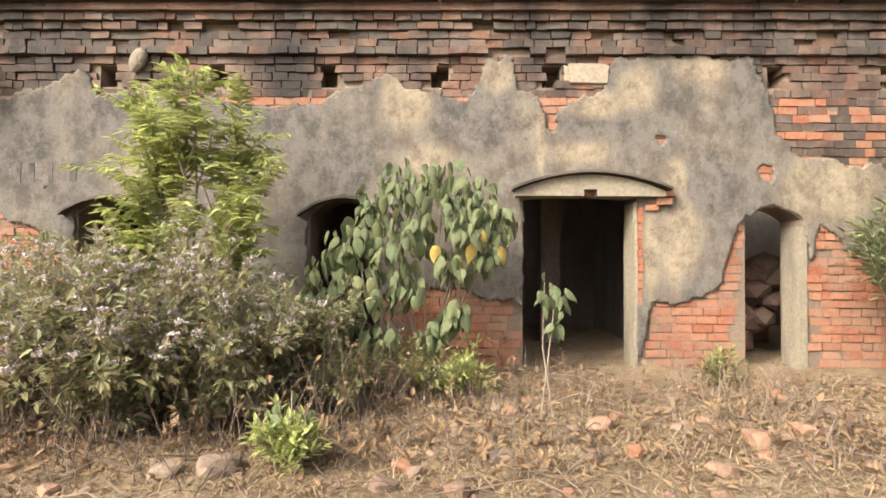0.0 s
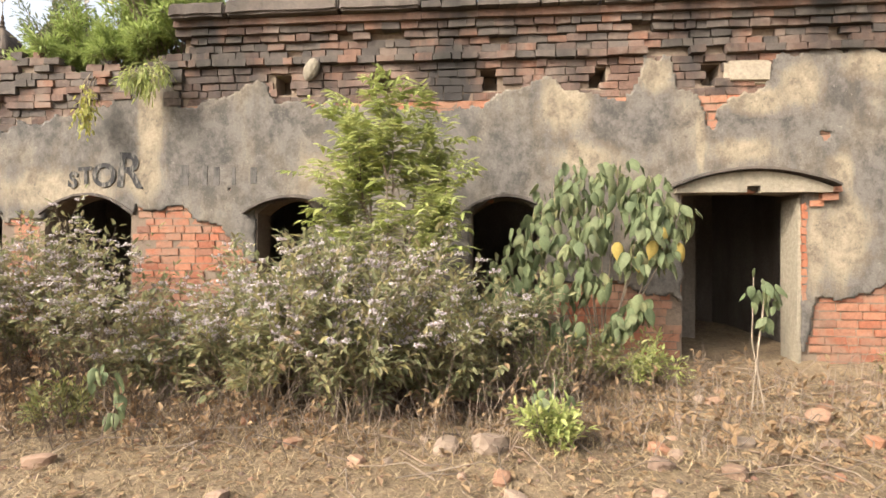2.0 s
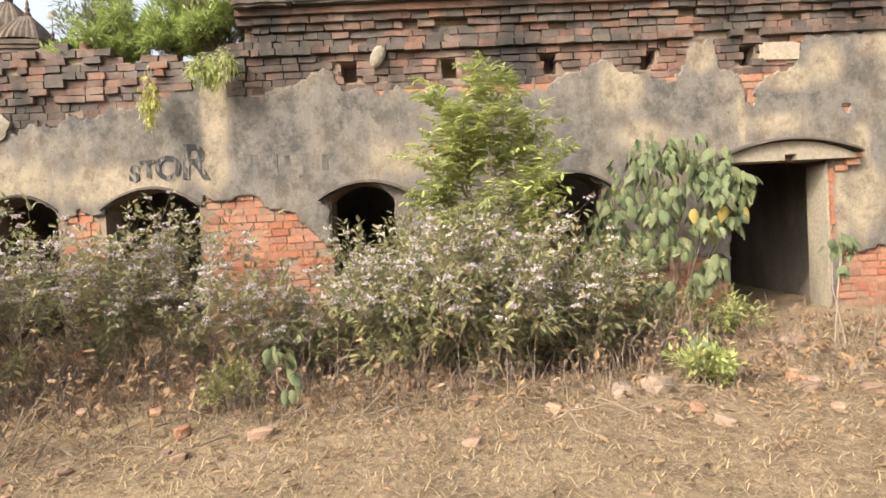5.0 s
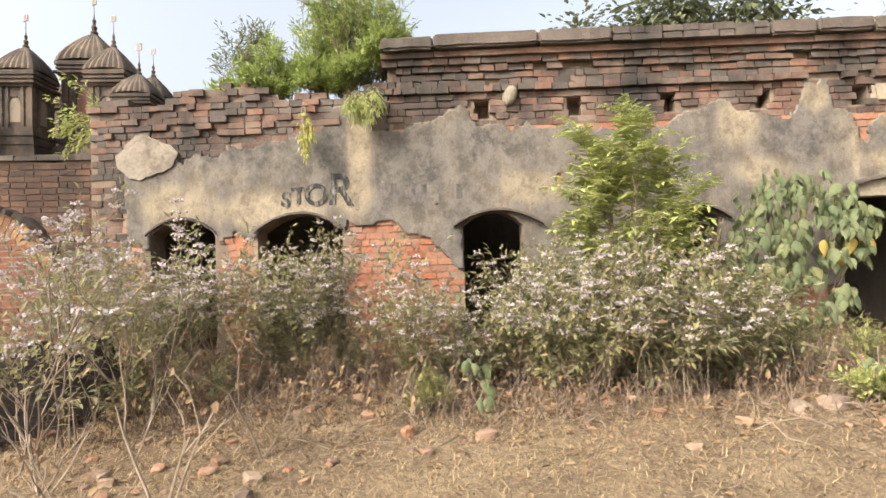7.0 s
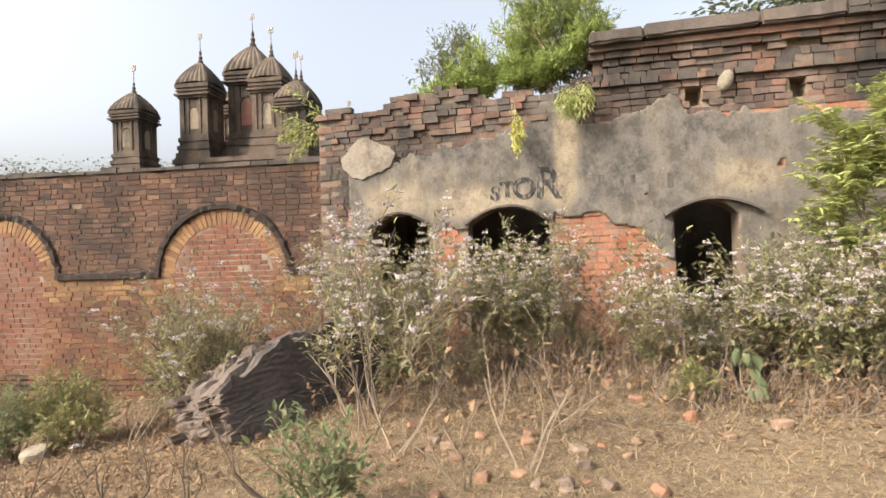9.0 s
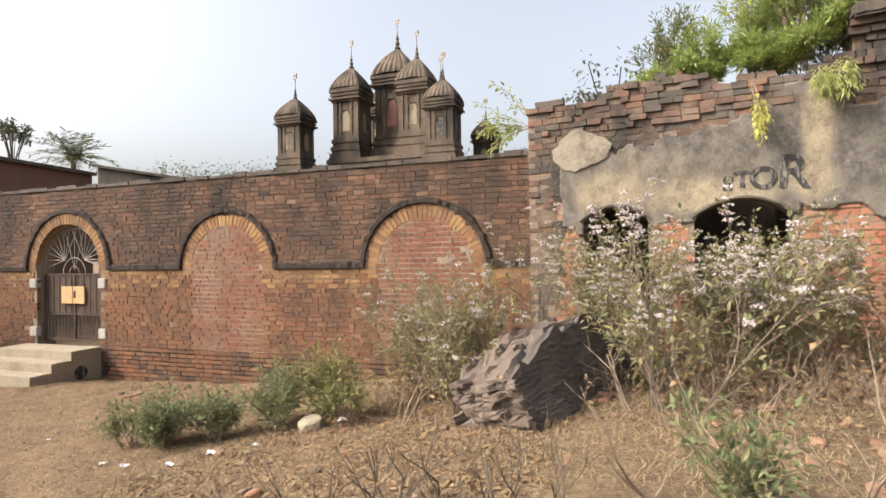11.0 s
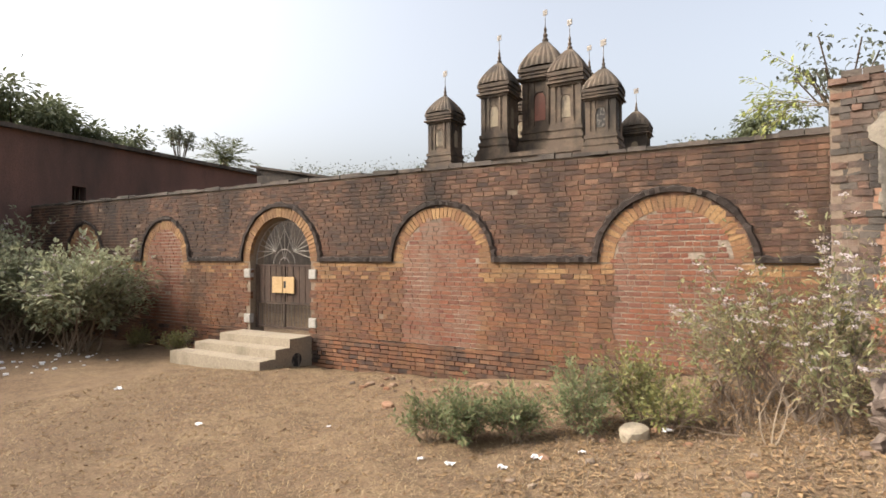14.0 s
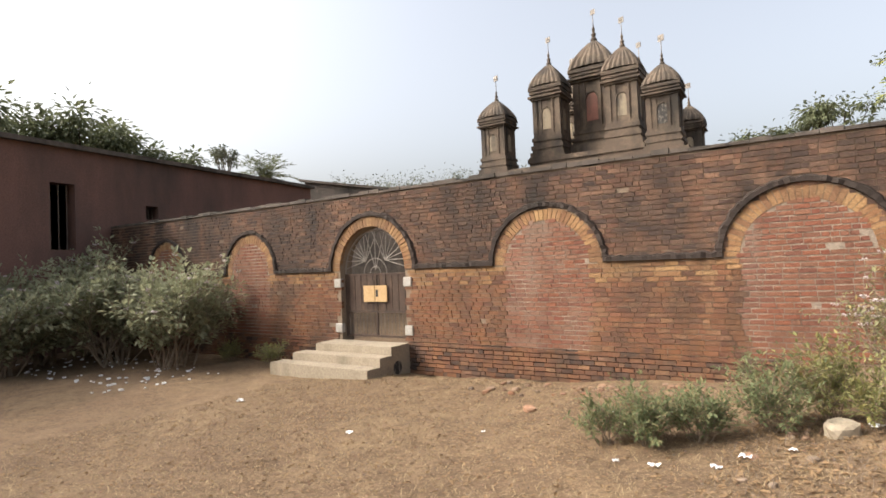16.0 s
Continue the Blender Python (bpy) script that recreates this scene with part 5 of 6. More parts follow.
# low green plants
for x, y, n, h, mat, lab in ((-1.05, 3.25, 12, .2, leaf_fresh, "small fresh green weed among the stones"), (-7.72, .64, 11, .42, leaf_broad, "upright leafy green weed on dry ground"),
                             (-14.05, 2.15, 26, .40, leaf_broad, "low spreading green bush on bare earth"), (-13.55, 2.45, 22, .40, leaf_broad, "low spreading green bush on bare earth"), (-12.85, 2.95, 26, .5, leaf_broad, "low spreading green bush on bare earth"), (-12.35, 3.3, 24, .55, leaf_olive, "low spreading green bush on bare earth"), (-14.5, 2.0, 12, .36, leaf_broad, "low spreading green bush on bare earth"), (-11.9, 3.0, 10, .4, leaf_olive, "low dusty bush on bare earth"),
                             (-25.6, 4.6, 16, .4, leaf_olive, "low weed at the foot of the wall"), (-27.5, 4.4, 16, .4, leaf_olive, "low weed at the foot of the wall"), (3.9, 3.2, 7, .12, leaf_fresh, "low green creeper leaves"), (-.35, 5.0, 8, .36, leaf_olive, "leafy weed below the broad-leaved shrub"), (.15, 5.1, 8, .34, leaf_fresh, "leafy weed below the broad-leaved shrub"), (-.9, 4.7, 9, .4, leaf_olive, "leafy weed below the broad-leaved shrub"), (2.9, 5.6, 6, .22, leaf_olive, "small weed below bare bricks"), (-5.0, 3.6, 6, .22, leaf_olive, "small weed in dry stems")):
    plant("weed", lab, "plant", (x, y), rp, bush_stems(rp, n, h * 1.1, .006, 1, .72, kids=6, spread=.9, shrink=.72, wander=.3), (3, .062, .42, .2, mat))

# bare shrubs close to the path
for x, y, h, mat in ((-6.5, 1.6, .75, twig_pale), (-6.9, 1.4, .5, twig_pale), (-9.75, .5, .42, bark_dark), (-9.2, .3, .40, bark_dark), (-8.6, .75, .42, bark_dark), (-10.1, .2, .35, bark_dark), (-9.5, .15, .4, bark_dark), (-8.9, .45, .42, bark_dark), (-9.0, .0, .35, bark_dark), (-6.3, 2.6, .6, bark), (-8.1, 1.1, .45, bark), (-7.6, 2.0, .6, twig_pale), (-10.9, 2.7, .6, bark), (-8.4, 2.9, .65, twig_pale)):
    plant("bare_shrub", "leafless thorny shrub with a few dead curled leaves", "shrub", (x, y), rp, bush_stems(rp, 3, h, .010, 2, .9, kids=2, spread=.8, shrink=.7, foot=.4), (.07, .06, .7, .6, leaf_dry), stem_mat=mat, group="bare shrubs beside the path")

for x, y, n, h in ((-9.0, 6.0, 12, .95), (-8.7, 5.6, 8, .85), (-7.2, 5.7, 8, .8), (-4.1, 5.8, 6, .7), (-1.3, 5.6, 6, .6)):
    plant("dead_shrub", "tangle of grey leafless stems before a doorway", "shrub", (x, y), rp, bush_stems(rp, n, h, .009, 2, .45, kids=4, spread=.7, shrink=.65, wander=.28), (.15, .06, .6, .6, leaf_dry), stem_mat=dry_stem, group="dead shrubs before the store")

# dry undergrowth
ru = random.Random(31)
lines, dead = [], []
for k in range(4000):
    x = ru.uniform(-11.8, 3.4)
    y = ru.triangular(3.2, 6.2, 5.0) if k % 2 else ru.triangular(2.9, 5.0, 3.7)
    if abs(x - 1.6) < .7 and ru.random() < .6:
        continue
    z = ground_at(x, y)
    h = ru.uniform(.12, .75) * (1 if k % 2 else .5) * (1 if x < -.6 else .5)
    d = Vector((ru.uniform(-.6, .6), ru.uniform(-.5, .3), 1))
    a, b = grow(ru, (x, y, z - .02), d, h, .0045, 1 if ru.random() < .5 else 0, kids=2, spread=.9, shrink=.5, steps=3, wander=.3)
    lines += a
    if ru.random() < .3:
        dead += b
for _ in range(260):
    x, y = ru.uniform(-11.5, 4), ru.uniform(2.6, 5.4)
    a = ru.uniform(0, 6.3)
    L = ru.uniform(.25, .9)
    pts = [(x + math.cos(a) * L * t + ru.uniform(-.05, .05), y + math.sin(a) * L * t + ru.uniform(-.05, .05), ground_at(x, y) + .02 + .12 * math.sin(math.pi * t) * ru.random()) for t in (0, .33, .66, 1)]
    lines.append((pts, .006, .003))
for _ in range(900):
    x, y = ru.uniform(-13.2, -9.0), ru.uniform(.2, 3.4)
    a, b = grow(ru, (x, y, ground_at(x, y) - .01), Vector((ru.uniform(-.9, .9), ru.uniform(-.9, .9), 1)), ru.uniform(.05, .22), .003, 0, steps=3, wander=.3)
    lines += a
under = tagged(new("undergrowth", mesh_of("undergrowth", *tubes(lines, 3), dry_stem)), "tangle of dry brown stems and fallen twigs", "undergrowth", kind="stuff")
dl = tagged(new("dead_leaves", mesh_of("dead_leaves", *leaves(dead, ru, .07, .5, .5), leaf_dry)), "withered brown leaves on dry stems", "leaves", kind="stuff")

# straw and short dead grass
V, F = [], []
for _ in range(120000):
    if ru.random() < .5:
        x, y = ru.uniform(-9.5, 5.0), ru.uniform(1.2, 5.6)
    else:
        x, y = ru.uniform(-23, -6), ru.uniform(-3.2, 5.8)
    z = ground_at(x, y)
    a, t = ru.uniform(0, 6.3), ru.uniform(.0, 1.0)
    L = ru.uniform(.03, .12) * (1.3 if y > 2.8 and x > -9 else 1)
    d = Vector((math.cos(a), math.sin(a), t * .9)).normalized()
    s = d.cross(Vector((0, 0, 1))).normalized() * ru.uniform(.0018, .004)
    p = Vector((x, y, z + .004))
    k = len(V)
    V += [p - s, p + s, p + d * L * .6 + s * .7, p + d * L * .6 - s * .7, p + d * L - Vector((0, 0, L * .2))]
    F += [(k, k + 1, k + 2, k + 3), (k + 3, k + 2, k + 4)]
tagged(new("dry_grass", mesh_of("dry_grass", V, F, straw)), "short dead straw-coloured grass and chaff", "grass", kind="stuff")

# fallen leaves lying on the earth
flat = []
for _ in range(15000):
    x, y = (ru.uniform(-11, 5), ru.triangular(1.6, 6.1, 4.4)) if ru.random() < .62 else (ru.uniform(-23, -9), ru.uniform(-2.5, 5.8))
    a = ru.uniform(0, 6.3)
    flat.append((Vector((x, y, ground_at(x, y) + .015)), Vector((math.cos(a), math.sin(a), .35))))
for _ in range(3500):
    x, y = ru.uniform(-13.2, -8.8), ru.uniform(.0, 3.6)
    a = ru.uniform(0, 6.3)
    flat.append((Vector((x, y, ground_at(x, y) + .012)), Vector((math.cos(a), math.sin(a), .3))))
tagged(new("leaf_litter", mesh_of("leaf_litter", *leaves(flat, ru, .06, .5, .2), leaf_dry)), "brown fallen leaves scattered on dry earth", "leaves", kind="stuff")

# stones and brickbats


def stone_mesh(rr, sx, sy, sz):
    bm = bmesh.new()
    bmesh.ops.create_icosphere(bm, subdivisions=2, radius=1)
    ph = [rr.uniform(0, 6) for _ in range(4)]
    for v in bm.verts:
        c = v.co.copy()
        k = 1 + .18 * math.sin(3 * c.x + ph[0]) * math.sin(2.6 * c.y + ph[1]) + .1 * math.sin(5 * c.z + ph[2]) + rr.uniform(-.05, .05)
        v.co = Vector((max(-.82, min(.82, c.x * k)) * sx, max(-.82, min(.82, c.y * k)) * sy, max(-.8, min(.75, c.z * k)) * sz))
    me = bpy.data.meshes.new("stone")
    bm.to_mesh(me)
    bm.free()
    return me


stone_obj = stone_like("loose_stone", [(0.152, 0.104, 0.072), (0.264, 0.128, 0.072), (0.208, 0.160, 0.120), (0.296, 0.168, 0.104), (0.120, 0.092, 0.072)], (0.240, 0.176, 0.120), 0.5, 0.75, 5.0, per="object")
shapes = []
for k in range(6):
    me = stone_mesh(ru, 1, ru.uniform(.7, 1), ru.uniform(.55, .8))
    me.materials.append(stone_obj)
    shapes.append(me)


def stone(x, y, s, name="stone", label="rough reddish stone lying on dry earth"):
    ob = new(name, ru.choice(shapes))
    ob.matrix_world = pose(x, y, ground_at(x, y) + s * .15, ru.uniform(-15, 15), ru.uniform(-15, 15), ru.uniform(0, 360)) @ Matrix.Scale(s, 4)
    return tagged(ob, label, "stone", "stones on the ground")


for x, y, s in ((2.35, 3.9, .2), (2.6, 4.05, .13), (2.15, 4.15, .11), (-1.45, 3.25, .2), (-1.75, 3.2, .17), (1.2, 4.1, .16), (.55, 4.5, .15), (2.9, 4.2, .18), (-1.3, 2.5, .1), (3.4, 4.6, .15), (-4.5, 2.82, .14), (-3.0, 2.4, .1), (-.2, 3.2, .1), (1.8, 3.3, .12), (.1, 4.0, .14)):
    stone(x, y, s * .78)
for _ in range(150):
    x, y = ru.uniform(-9.5, 4.8), ru.triangular(2.0, 6.0, 4.0)
    stone(x, y, ru.uniform(.03, .1))
for _ in range(70):
    x = ru.uniform(-18.5, -13)
    stone(x, 6.3 + .115 * (x + 14) - ru.uniform(.1, 1.7), ru.uniform(.03, .09))
for _ in range(45):
    stone(ru.uniform(-13, -9.2), ru.uniform(.3, 3.4), ru.uniform(.025, .08))
for x, y, s in ((-13.6, .2, .09), (-16.3, 3.2, .12), (-15.2, 3.4, .09), (-15.0, 3.9, .1), (-11.2, .75, .1), (-17.4, 4.6, .1)):
    stone(x, y, s, label="dark broken brickbat lying on bare earth")
for _ in range(34):
    stone(ru.uniform(-7.8, -5.6), ru.uniform(1.1, 2.7), ru.uniform(.03, .09), label="dark clod of earth and brick on dry ground")
chip = stone_mesh(ru, 1, .8, .7)
chip.materials.append(cement)
ob = new("cement_fragment", chip)
ob.matrix_world = pose(-12.2, 2.75, ground_at(-12.2, 2.75) + .06, 10, -12, 30) @ Matrix.Scale(.19, 4)
tagged(ob, "pale broken cement fragment beside a low bush", "stone")
V, F = [], []
for _ in range(9500):
    x, y = (ru.uniform(-10, 5), ru.triangular(1.0, 6.0, 4.3)) if ru.random() < .6 else (ru.uniform(-23, -9), ru.uniform(-2.5, 5.9))
    q = ru.uniform(.006, .018) if ru.random() < .85 or x < -9 or y < 2.6 else ru.uniform(.018, .032)
    z, a = ground_at(x, y), ru.uniform(0, 6.3)
    k = len(V)
    for t in range(5):
        r = q * ru.uniform(.7, 1.3)
        V.append((x + r * math.cos(a + t * 1.257), y + r * math.sin(a + t * 1.257), z + q * ru.uniform(-.1, .3)))
    V += [(x + q * ru.uniform(-.4, .4), y + q * ru.uniform(-.4, .4), z + q * ru.uniform(.6, 1.0)), (x, y, z - q)]
    for t in range(5):
        F += [(k + t, k + (t + 1) % 5, k + 5), (k + (t + 1) % 5, k + t, k + 6)]
tagged(new("pebbles", mesh_of("pebbles", V, F, rubble_mat)), "scattered crumbs of brick and small pebbles", "gravel", kind="stuff")

# fallen lump of brickwork
rock = empty("fallen_masonry")
rock.matrix_world = pose(-9.3, 3.3, ground_at(-9.3, 3.3) - .12, 3, -14, -17)
tagged(rock, "fallen lump of old layered brickwork, one side plastered", "masonry")
bm = bmesh.new()
bmesh.ops.create_cube(bm, size=1)
bmesh.ops.subdivide_edges(bm, edges=list(bm.edges), cuts=30, use_grid_fill=True)
bm.verts.index_update()


def course_step(a, b):
    """Uneven set-backs of single bricks: one value per course and length."""
    return noise.cell(Vector((a * 1.7, b * 2.3, 4.1)))


coat = set()
for v in bm.verts:
    c = v.co.copy()
    if c.x > .46 or (c.z > .46 and c.x > .22 + .12 * math.sin(9 * c.y)):
        coat.add(v.index)
    k = .05 * math.sin(9 * c.x + 4 * c.z) + .05 * math.sin(7 * c.y + 5 * c.z) + .03 * math.sin(17 * c.y + 11 * c.x)
    top = .46 - .55 * abs(c.y) ** 1.8
    q = Vector((c.x * (.98 - .25 * max(0, c.z)) + k * .4, c.y * 2.35 * (1 - .15 * max(0, c.z)) + k * .6, .35 + (c.z * .75 if c.z < 0 else c.z * 1.7 * top) + k * .5))
    row = math.floor(q.z / .088)
    joint = .014 if (q.z / .088) % 1 < .25 else 0
    if c.x < -.47:
        q.x += .07 * course_step(row, math.floor(q.y / .23 + .5 * (row % 2))) + joint
    if c.y < -.47:
        q.y += .08 * course_step(row + 9, math.floor(q.x / .2 + .5 * (row % 2))) + joint
    if c.z > .47:
        q.z += .07 * course_step(math.floor(q.x / .13), math.floor(q.y / .23))
    q.y += .12 + .1 * (c.y + .5)
    q.z += .26 * (c.y + .5) * (.5 + c.z)
    v.co = q + Vector((rp.uniform(-.008, .008), rp.uniform(-.008, .008), rp.uniform(-.006, .006)))
shell = [v.co.copy() for v in bm.verts]
sides_ = [[v.index for v in f.verts] for f in bm.faces]
bm.free()
for name, mat, want, label in (("core", lump_mat, False, "layered old bricks bedded in mortar"), ("plaster_coat", lump_plaster, True, "plastered face, its grey darkened for the shaded side")):
    some = [q for q in sides_ if all(k in coat for k in q) == want]
    used = sorted({k for q in some for k in q})
    at = {k: i for i, k in enumerate(used)}
    part(name, ([shell[k] for k in used], [[at[k] for k in q] for q in some]), mat, rock, label)

# litter
for x, y, s in ((-15.0, 3.4, .05), (-13.77, 1.36, .1), (-18.2, 1.02, .09), (-22.2, 1.6, .13), (-14.2, 1.4, .07), (-13.0, 1.9, .09), (-12.6, 2.2, .07), (-16.4, 2.0, .05), (-13.2, 1.5, .08), (-8.1, 4.2, .09), (-11.9, 3.0, .12)):
    bm = bmesh.new()
    bmesh.ops.create_grid(bm, x_segments=4, y_segments=3, size=1)
    for v in bm.verts:
        v.co = Vector((v.co.x * s * .6, v.co.y * s * .4 + ru.uniform(-.2, .2) * s, .008 + ru.uniform(0, .8) * s * .6))
    ob = part("litter", bm, paper_white, None)
    ob.matrix_world = pose(x, y, ground_at(x, y) + .01, 0, 0, ru.uniform(0, 180))
    md = ob.modifiers.new("thick", "SOLIDIFY")
    md.thickness = .003
    tagged(ob, "crumpled white plastic litter on the ground", "litter", "litter")
V = []
for _ in range(110):
    x, y = ru.uniform(-34, -25.5), ru.uniform(.2, 3.2)
    s = ru.uniform(.03, .09)
    V.append((x, x + s, y, y + s, ground_at(x, y), ground_at(x, y) + s * .5))
tagged(new("litter_heap", mesh_of("litter_heap", *boxes_mesh(V), paper_white)), "scattered white scraps below the bushes", "litter", kind="stuff")

# big bushes before the far end of the wall
for x, y, n, h in ((-28.2, 3.0, 20, 1.5), (-30.5, 2.2, 22, 1.5), (-33, 1.0, 20, 1.5), (-31.5, -.4, 20, 1.3), (-34, 3.0, 14, 1.9)):
    plant("large_bush", "large dark green bush, leaves paled for haze, below the building", "bush", (x, y), rp, bush_stems(rp, n, h, .03, 2, .7, kids=4, spread=.85, shrink=.75, foot=4), (4, .17, .5, .3, leaf_hazed), (.12, .08, flower_pale), group="large bushes by the red building")


# trees
def tree_of(name, label, place, height, crown, rr, mat, leaf, n_leaf, trunk_r=.16, category="tree", squash=.8, clumps=16):
    x, y = place
    zb = ground_at(x, y)
    ob = empty(name, (x, y, zb - .1))
    tagged(ob, label, category)
    part("trunk", tubes([([(0, 0, 0), (rr.uniform(-.2, .2), rr.uniform(-.2, .2), height * .3), (rr.uniform(-.3, .3), 0, height * .62)], trunk_r, trunk_r * .6)], 8), bark_dark, ob)
    lines, spots = [], []
    for k in range(clumps):
        a, e = rr.uniform(0, 6.28), rr.uniform(-.6, 1)
        ra = crown * rr.uniform(.35, .85)
        c = Vector((math.cos(a) * ra, math.sin(a) * ra, height * .72 + e * crown * squash * .7))
        lines.append(([(0, 0, height * rr.uniform(.4, .6)), c * .5 + Vector((0, 0, height * .28)), c], trunk_r * .35, .02))
        for _ in range(n_leaf // clumps):
            v = Vector((rr.gauss(0, 1), rr.gauss(0, 1), rr.gauss(0, .7))) * crown * .15
            spots.append((c + v, v))
    part("limbs", tubes(lines, 5), bark_dark, ob)
    part("crown", leaves(spots, rr, leaf, .55, .3), mat, ob)
    return ob


rt = random.Random(9)
for x, y, h, c in ((-45, 1, 12.0, 4.2), (-47, -5, 11.5, 4.4), (-46, 6.5, 13.2, 3.6), (-46, -11, 11.5, 4.4), (-49, 11, 12.4, 3.4)):
    tree_of("broadleaf_tree", "dense dark green tree behind the red building", (x, y), h, c, rt, leaf_dark, .30, 9000, clumps=26)
tree_of("slender_tree", "thin open-crowned tree far behind the wall", (-63, 24.5), 20.5, 1.6, rt, leaf_far, .30, 700, .14)
for x, y, h, c in ((-58, 44, 16, 4), (-66, 42, 17, 4), (-62, 52, 18, 5), (-54, 49, 16.5, 4.5), (-48, 52, 17.5, 5), (-33, 52, 17, 4.5), (-72, 46, 17, 4)):
    tree_of("distant_tree", "hazy distant tree with an open crown", (x, y), h, c, rt, leaf_far, .30, 900, .15)
for x, y, h, c in ((-16.3, 33, 12.2, 2.2), (-12.6, 32, 12.0, 2.4)):
    tree_of("broadleaf_tree", "dark leafy tree behind the wall", (x, y), h, c, rt, leaf_dark, .24, 2600, .12, clumps=18)
tree_of("shade_tree", "tall tree with spreading dark crown behind the store", (4.0, 20), 12.6, 5.0, rt, leaf_dark, .26, 11000, .34, squash=.35, clumps=40)
tree_of("twiggy_tree", "sparse-leaved tree behind the broken wall", (-10.0, 15.0), 9.4, 1.5, rt, leaf_far, .17, 380, .08)

# date palm
palm = empty("palm", (-68, 32.6, ground_at(-68, 30) + 1.8))
tagged(palm, "date palm with arching grey-green fronds", "palm")
part("trunk", tubes([([(0, 0, -4.1), (.1, 0, 6), (0, 0, 12.5)], .3, .25)], 9), bark_dark, palm)
for k in range(32):
    a, e = k * 2.4 + rt.uniform(-.3, .3), -.15 + (k / 31) ** 1.4 * 2.4
    d = Vector((math.cos(a), math.sin(a), e)).normalized()
    L = 4.8
    pts = [Vector((0, 0, 12.4)) + d * L * t - Vector((0, 0, 1.9 * t * t)) for t in (0, .2, .4, .6, .8, 1)]
    spots = []
    for i in range(5):
        for q in range(4):
            p = pts[i].lerp(pts[i + 1], q / 4)
            sd = d.cross(Vector((0, 0, 1))).normalized()
            for sg in (-1, 1):
                spots.append((p, d * .7 + sd * sg))
    f = part("frond", leaves(spots, rt, .68, .17, .2), leaf_dark, palm)
    part("rib", tubes([(pts, .03, .01)], 3), leaf_far, f)

# shrubs rooted on the broken roof
for x, y, z, n, h, lf in ((-6.3, 6.7, 3.9, 8, 1.2, leaf_bright), (-6.85, 6.9, 3.9, 7, .85, leaf_bright), (-5.9, 6.95, 4.0, 6, 1.05, leaf_bright), (-7.5, 6.8, 3.8, 6, .62, leaf_bright), (-8.2, 7.0, 3.75, 6, .75, leaf_broad), (-6.4, 7.3, 3.9, 7, 1.3, leaf_bright)):
    ob = plant("roof_shrub", "bright green shrub with yellow flowers rooted in the broken roof", "shrub", (x, y, z), rp, bush_stems(rp, n, h, .012, 2, .42, kids=4, spread=.7, shrink=.6, up=.5, wander=.24), (5, .085, .26, .2, lf), (.012, .045, flower_yellow), group="shrubs growing on the roof")
    ob.location = (x, y, z)
for x, y, z, n, h in ((-6.35, 6.62, 3.88, 12, .32), (-6.9, 6.62, 3.86, 12, .32), (-7.6, 6.62, 3.8, 12, .28), (-5.95, 6.8, 4.0, 12, .42), (-8.2, 6.75, 3.75, 9, .24)):
    ob = plant("roof_shrub", "low leafy growth along the broken roof edge", "shrub", (x, y, z), rp, bush_stems(rp, n, h, .008, 2, .8, kids=4, spread=.8, shrink=.7), (4, .10, .3, .2, leaf_bright), group="shrubs growing on the roof")
    ob.location = (x, y, z)
ob = plant("hanging_creeper", "yellow-green creeper hanging down the plaster", "creeper", (-7.03, 6.3, 3.75), rp, [(Vector((rp.uniform(-.3, .3), -.5, -.3)), .55, .008, 1, dict(kids=4, spread=.5, shrink=.6, up=-1.6)) for _ in range(4)], (3, .075, .4, .6, leaf_yellowgreen))
ob.location = (-7.0, 6.33, 3.72)
ob = plant("roof_tuft", "grass-like fern tuft on the broken cornice", "fern", (-6.05, 6.3, 3.85), rp, [(Vector((rp.uniform(-.6, .6), -.8, rp.uniform(-.2, .3))), .4, .006, 1, dict(kids=4, spread=.5, shrink=.6, up=-.9)) for _ in range(10)], (4, .09, .22, .4, leaf_fresh))
ob.location = (-6.05, 6.36, 3.84)
ob = plant("wall_creeper", "leafy creeper over the broken wall corner", "creeper", (-10.4, 7.0, 3.9), rp, [(Vector((rp.uniform(-1.2, -.2), rp.uniform(-.2, .3), rp.uniform(.2, .6))), .8, .008, 1, dict(kids=4, spread=.5, shrink=.6, up=-.3)) for _ in range(7)], (4, .09, .4, .4, leaf_fresh))
ob.location = (-10.35, 7.1, 3.6)
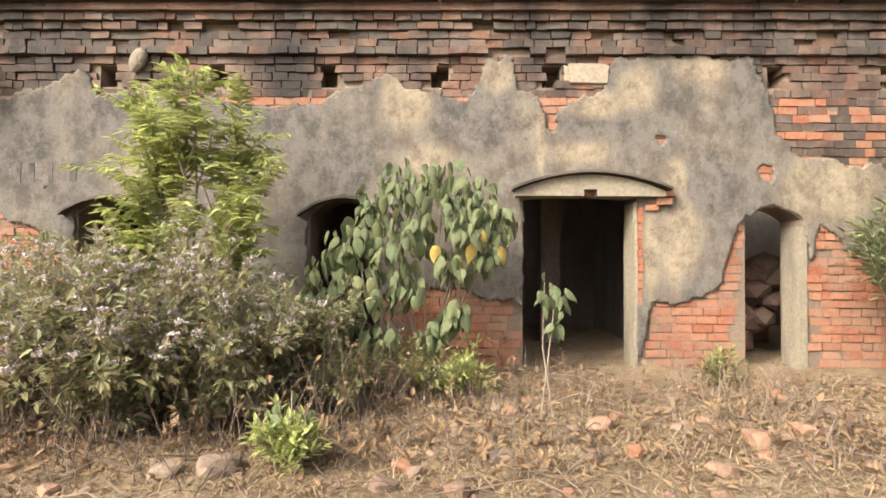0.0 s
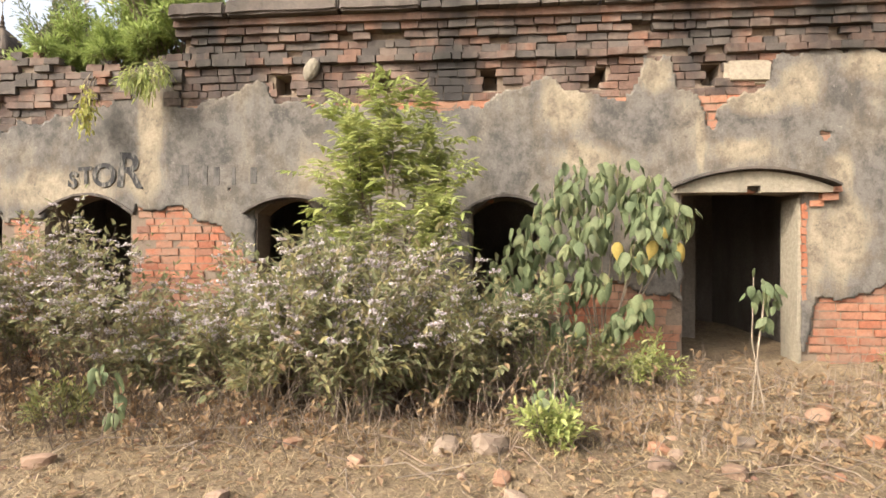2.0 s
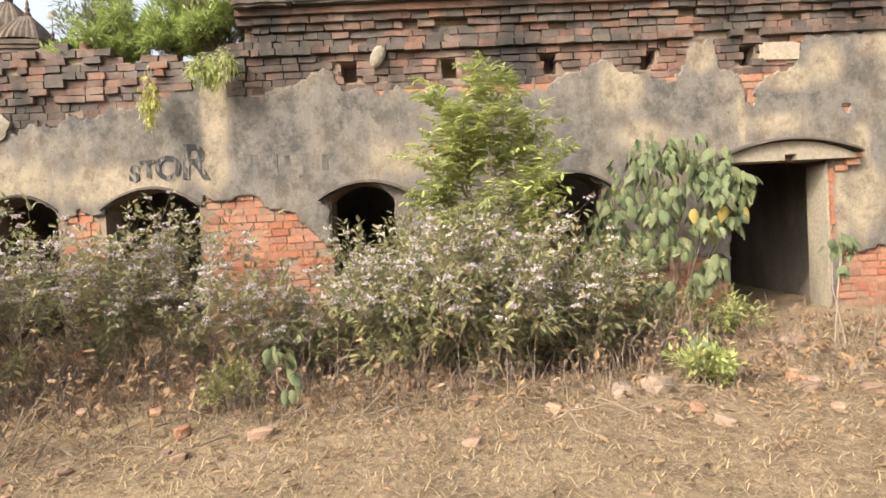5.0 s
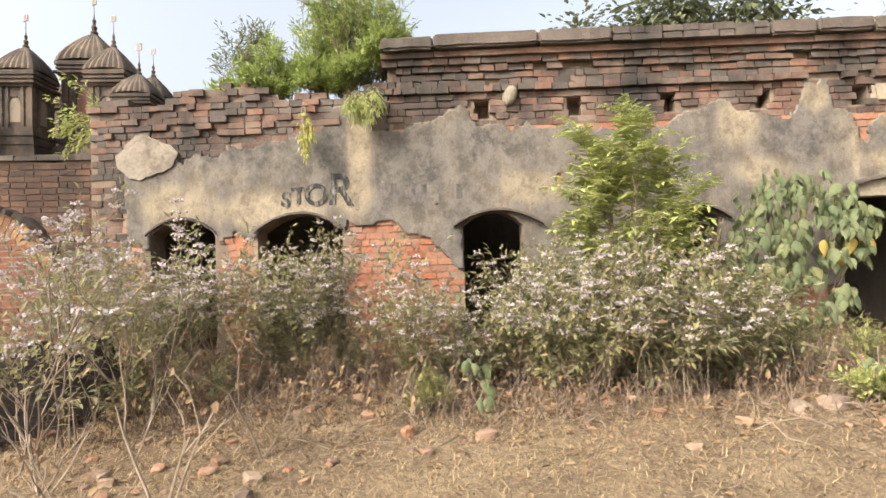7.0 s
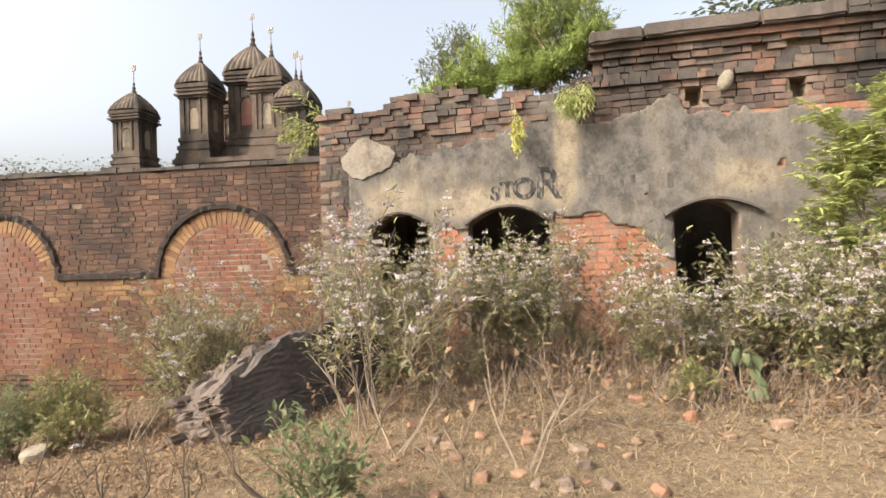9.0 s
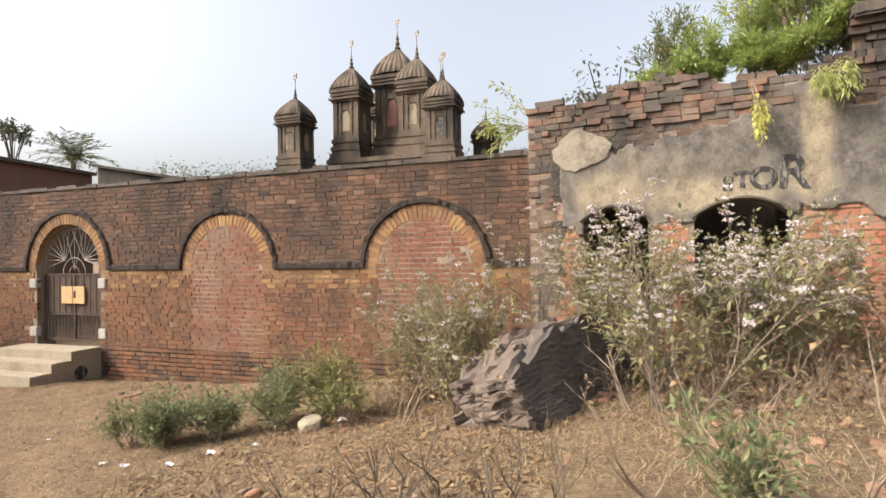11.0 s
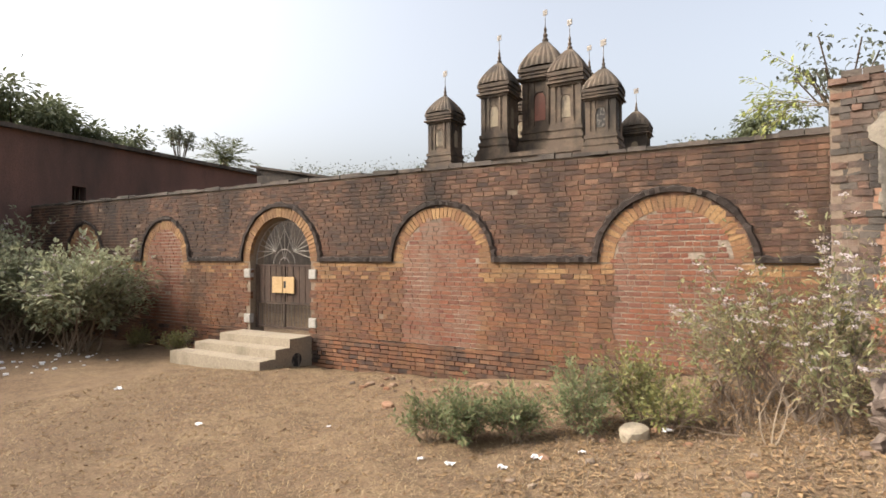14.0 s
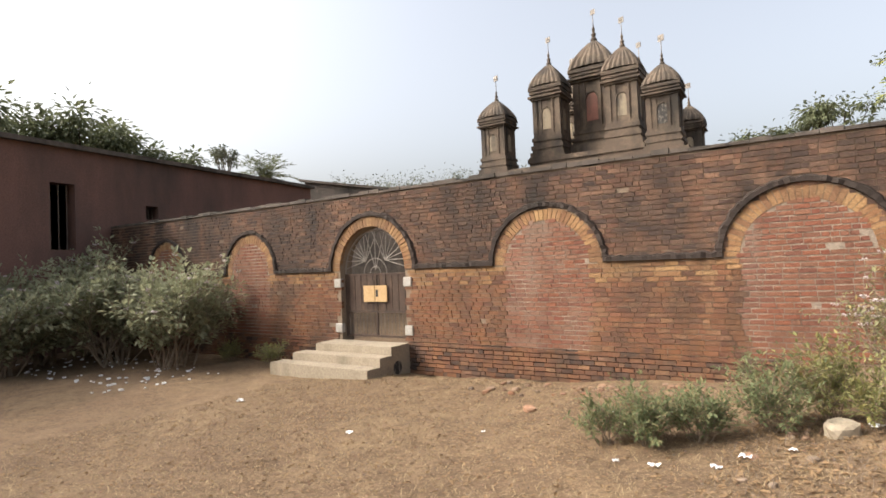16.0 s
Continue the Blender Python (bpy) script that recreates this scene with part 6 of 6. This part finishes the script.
# branches reaching in beside the small doorway
ob = plant("climbing_shrub", "leafy shrub leaning over the small doorway", "shrub", (5.2, 5.7), rp, [(Vector((rp.uniform(-.9, .3), rp.uniform(-.3, .1), 1)), 1.25, .014, 2, dict(kids=5, spread=.6, shrink=.6)) for _ in range(7)], (5, .10, .4, .2, leaf_broad))
ob = plant("climbing_shrub", "yellow-green shrub climbing the wall corner", "shrub", (6.3, 5.9), rp, [(Vector((rp.uniform(-.35, .2), rp.uniform(-.2, .1), 1)), 2.4, .02, 2, dict(kids=6, spread=.6, shrink=.45)) for _ in range(6)], (5, .11, .35, .3, leaf_fresh))
for k in range(3):
    ob = plant("cornice_weed", "dry bare weed rooted in the coping", "weed", (1.5 + k * 1.6, 6.4, 4.6), rp, [(Vector((rp.uniform(-1, 1), -.6, .2)), .7, .006, 1, dict(kids=3, spread=.6, shrink=.6, up=-.6)) for _ in range(4)], (.4, .06, .4, .3, leaf_olive), stem_mat=twig_pale)
    ob.location = (1.5 + k * 1.5, 6.3, 4.6)

# ---------------------------------------------------------------- single bricks of the nearest stretches


def brick_pieces(items, mat, parent):
    cache = {}
    for x0, x1, y0, y1, z0, z1 in items:
        key = round((x1 - x0) / .04)
        if key not in cache:
            w = key * .04
            cache[key] = mesh_of("brick", *boxes_mesh([(-w / 2, w / 2, 0, .1, -(z1 - z0) / 2, (z1 - z0) / 2)]), mat)
        ob = new("brick", cache[key])
        ob.parent = parent
        ob.matrix_basis = Matrix.Translation(((x0 + x1) / 2, y0, (z0 + z1) / 2)) @ Matrix.Diagonal(((x1 - x0) / (key * .04), 1, 1, 1))


brick_piece = stone_like("brick_piece", [(0.215, 0.080, 0.046), (0.300, 0.112, 0.062), (0.262, 0.132, 0.084), (0.335, 0.150, 0.088), (0.180, 0.090, 0.062)], (0.150, 0.105, 0.074), 0.48, 0.75, 1.6, per="object", patch=((0.24, 0.15, 0.105), 2.6))
fill_piece = stone_like("fill_piece", [(0.150, 0.054, 0.034), (0.190, 0.076, 0.044), (0.165, 0.082, 0.052), (0.128, 0.050, 0.034), (0.205, 0.098, 0.060)], (0.193, 0.149, 0.116), 0.52, 0.75, 0.9, per="object", stain_amt=0.6)
brick_pieces(near_bricks, brick_piece, store)
brick_pieces(cat["near"], fill_piece, cw)
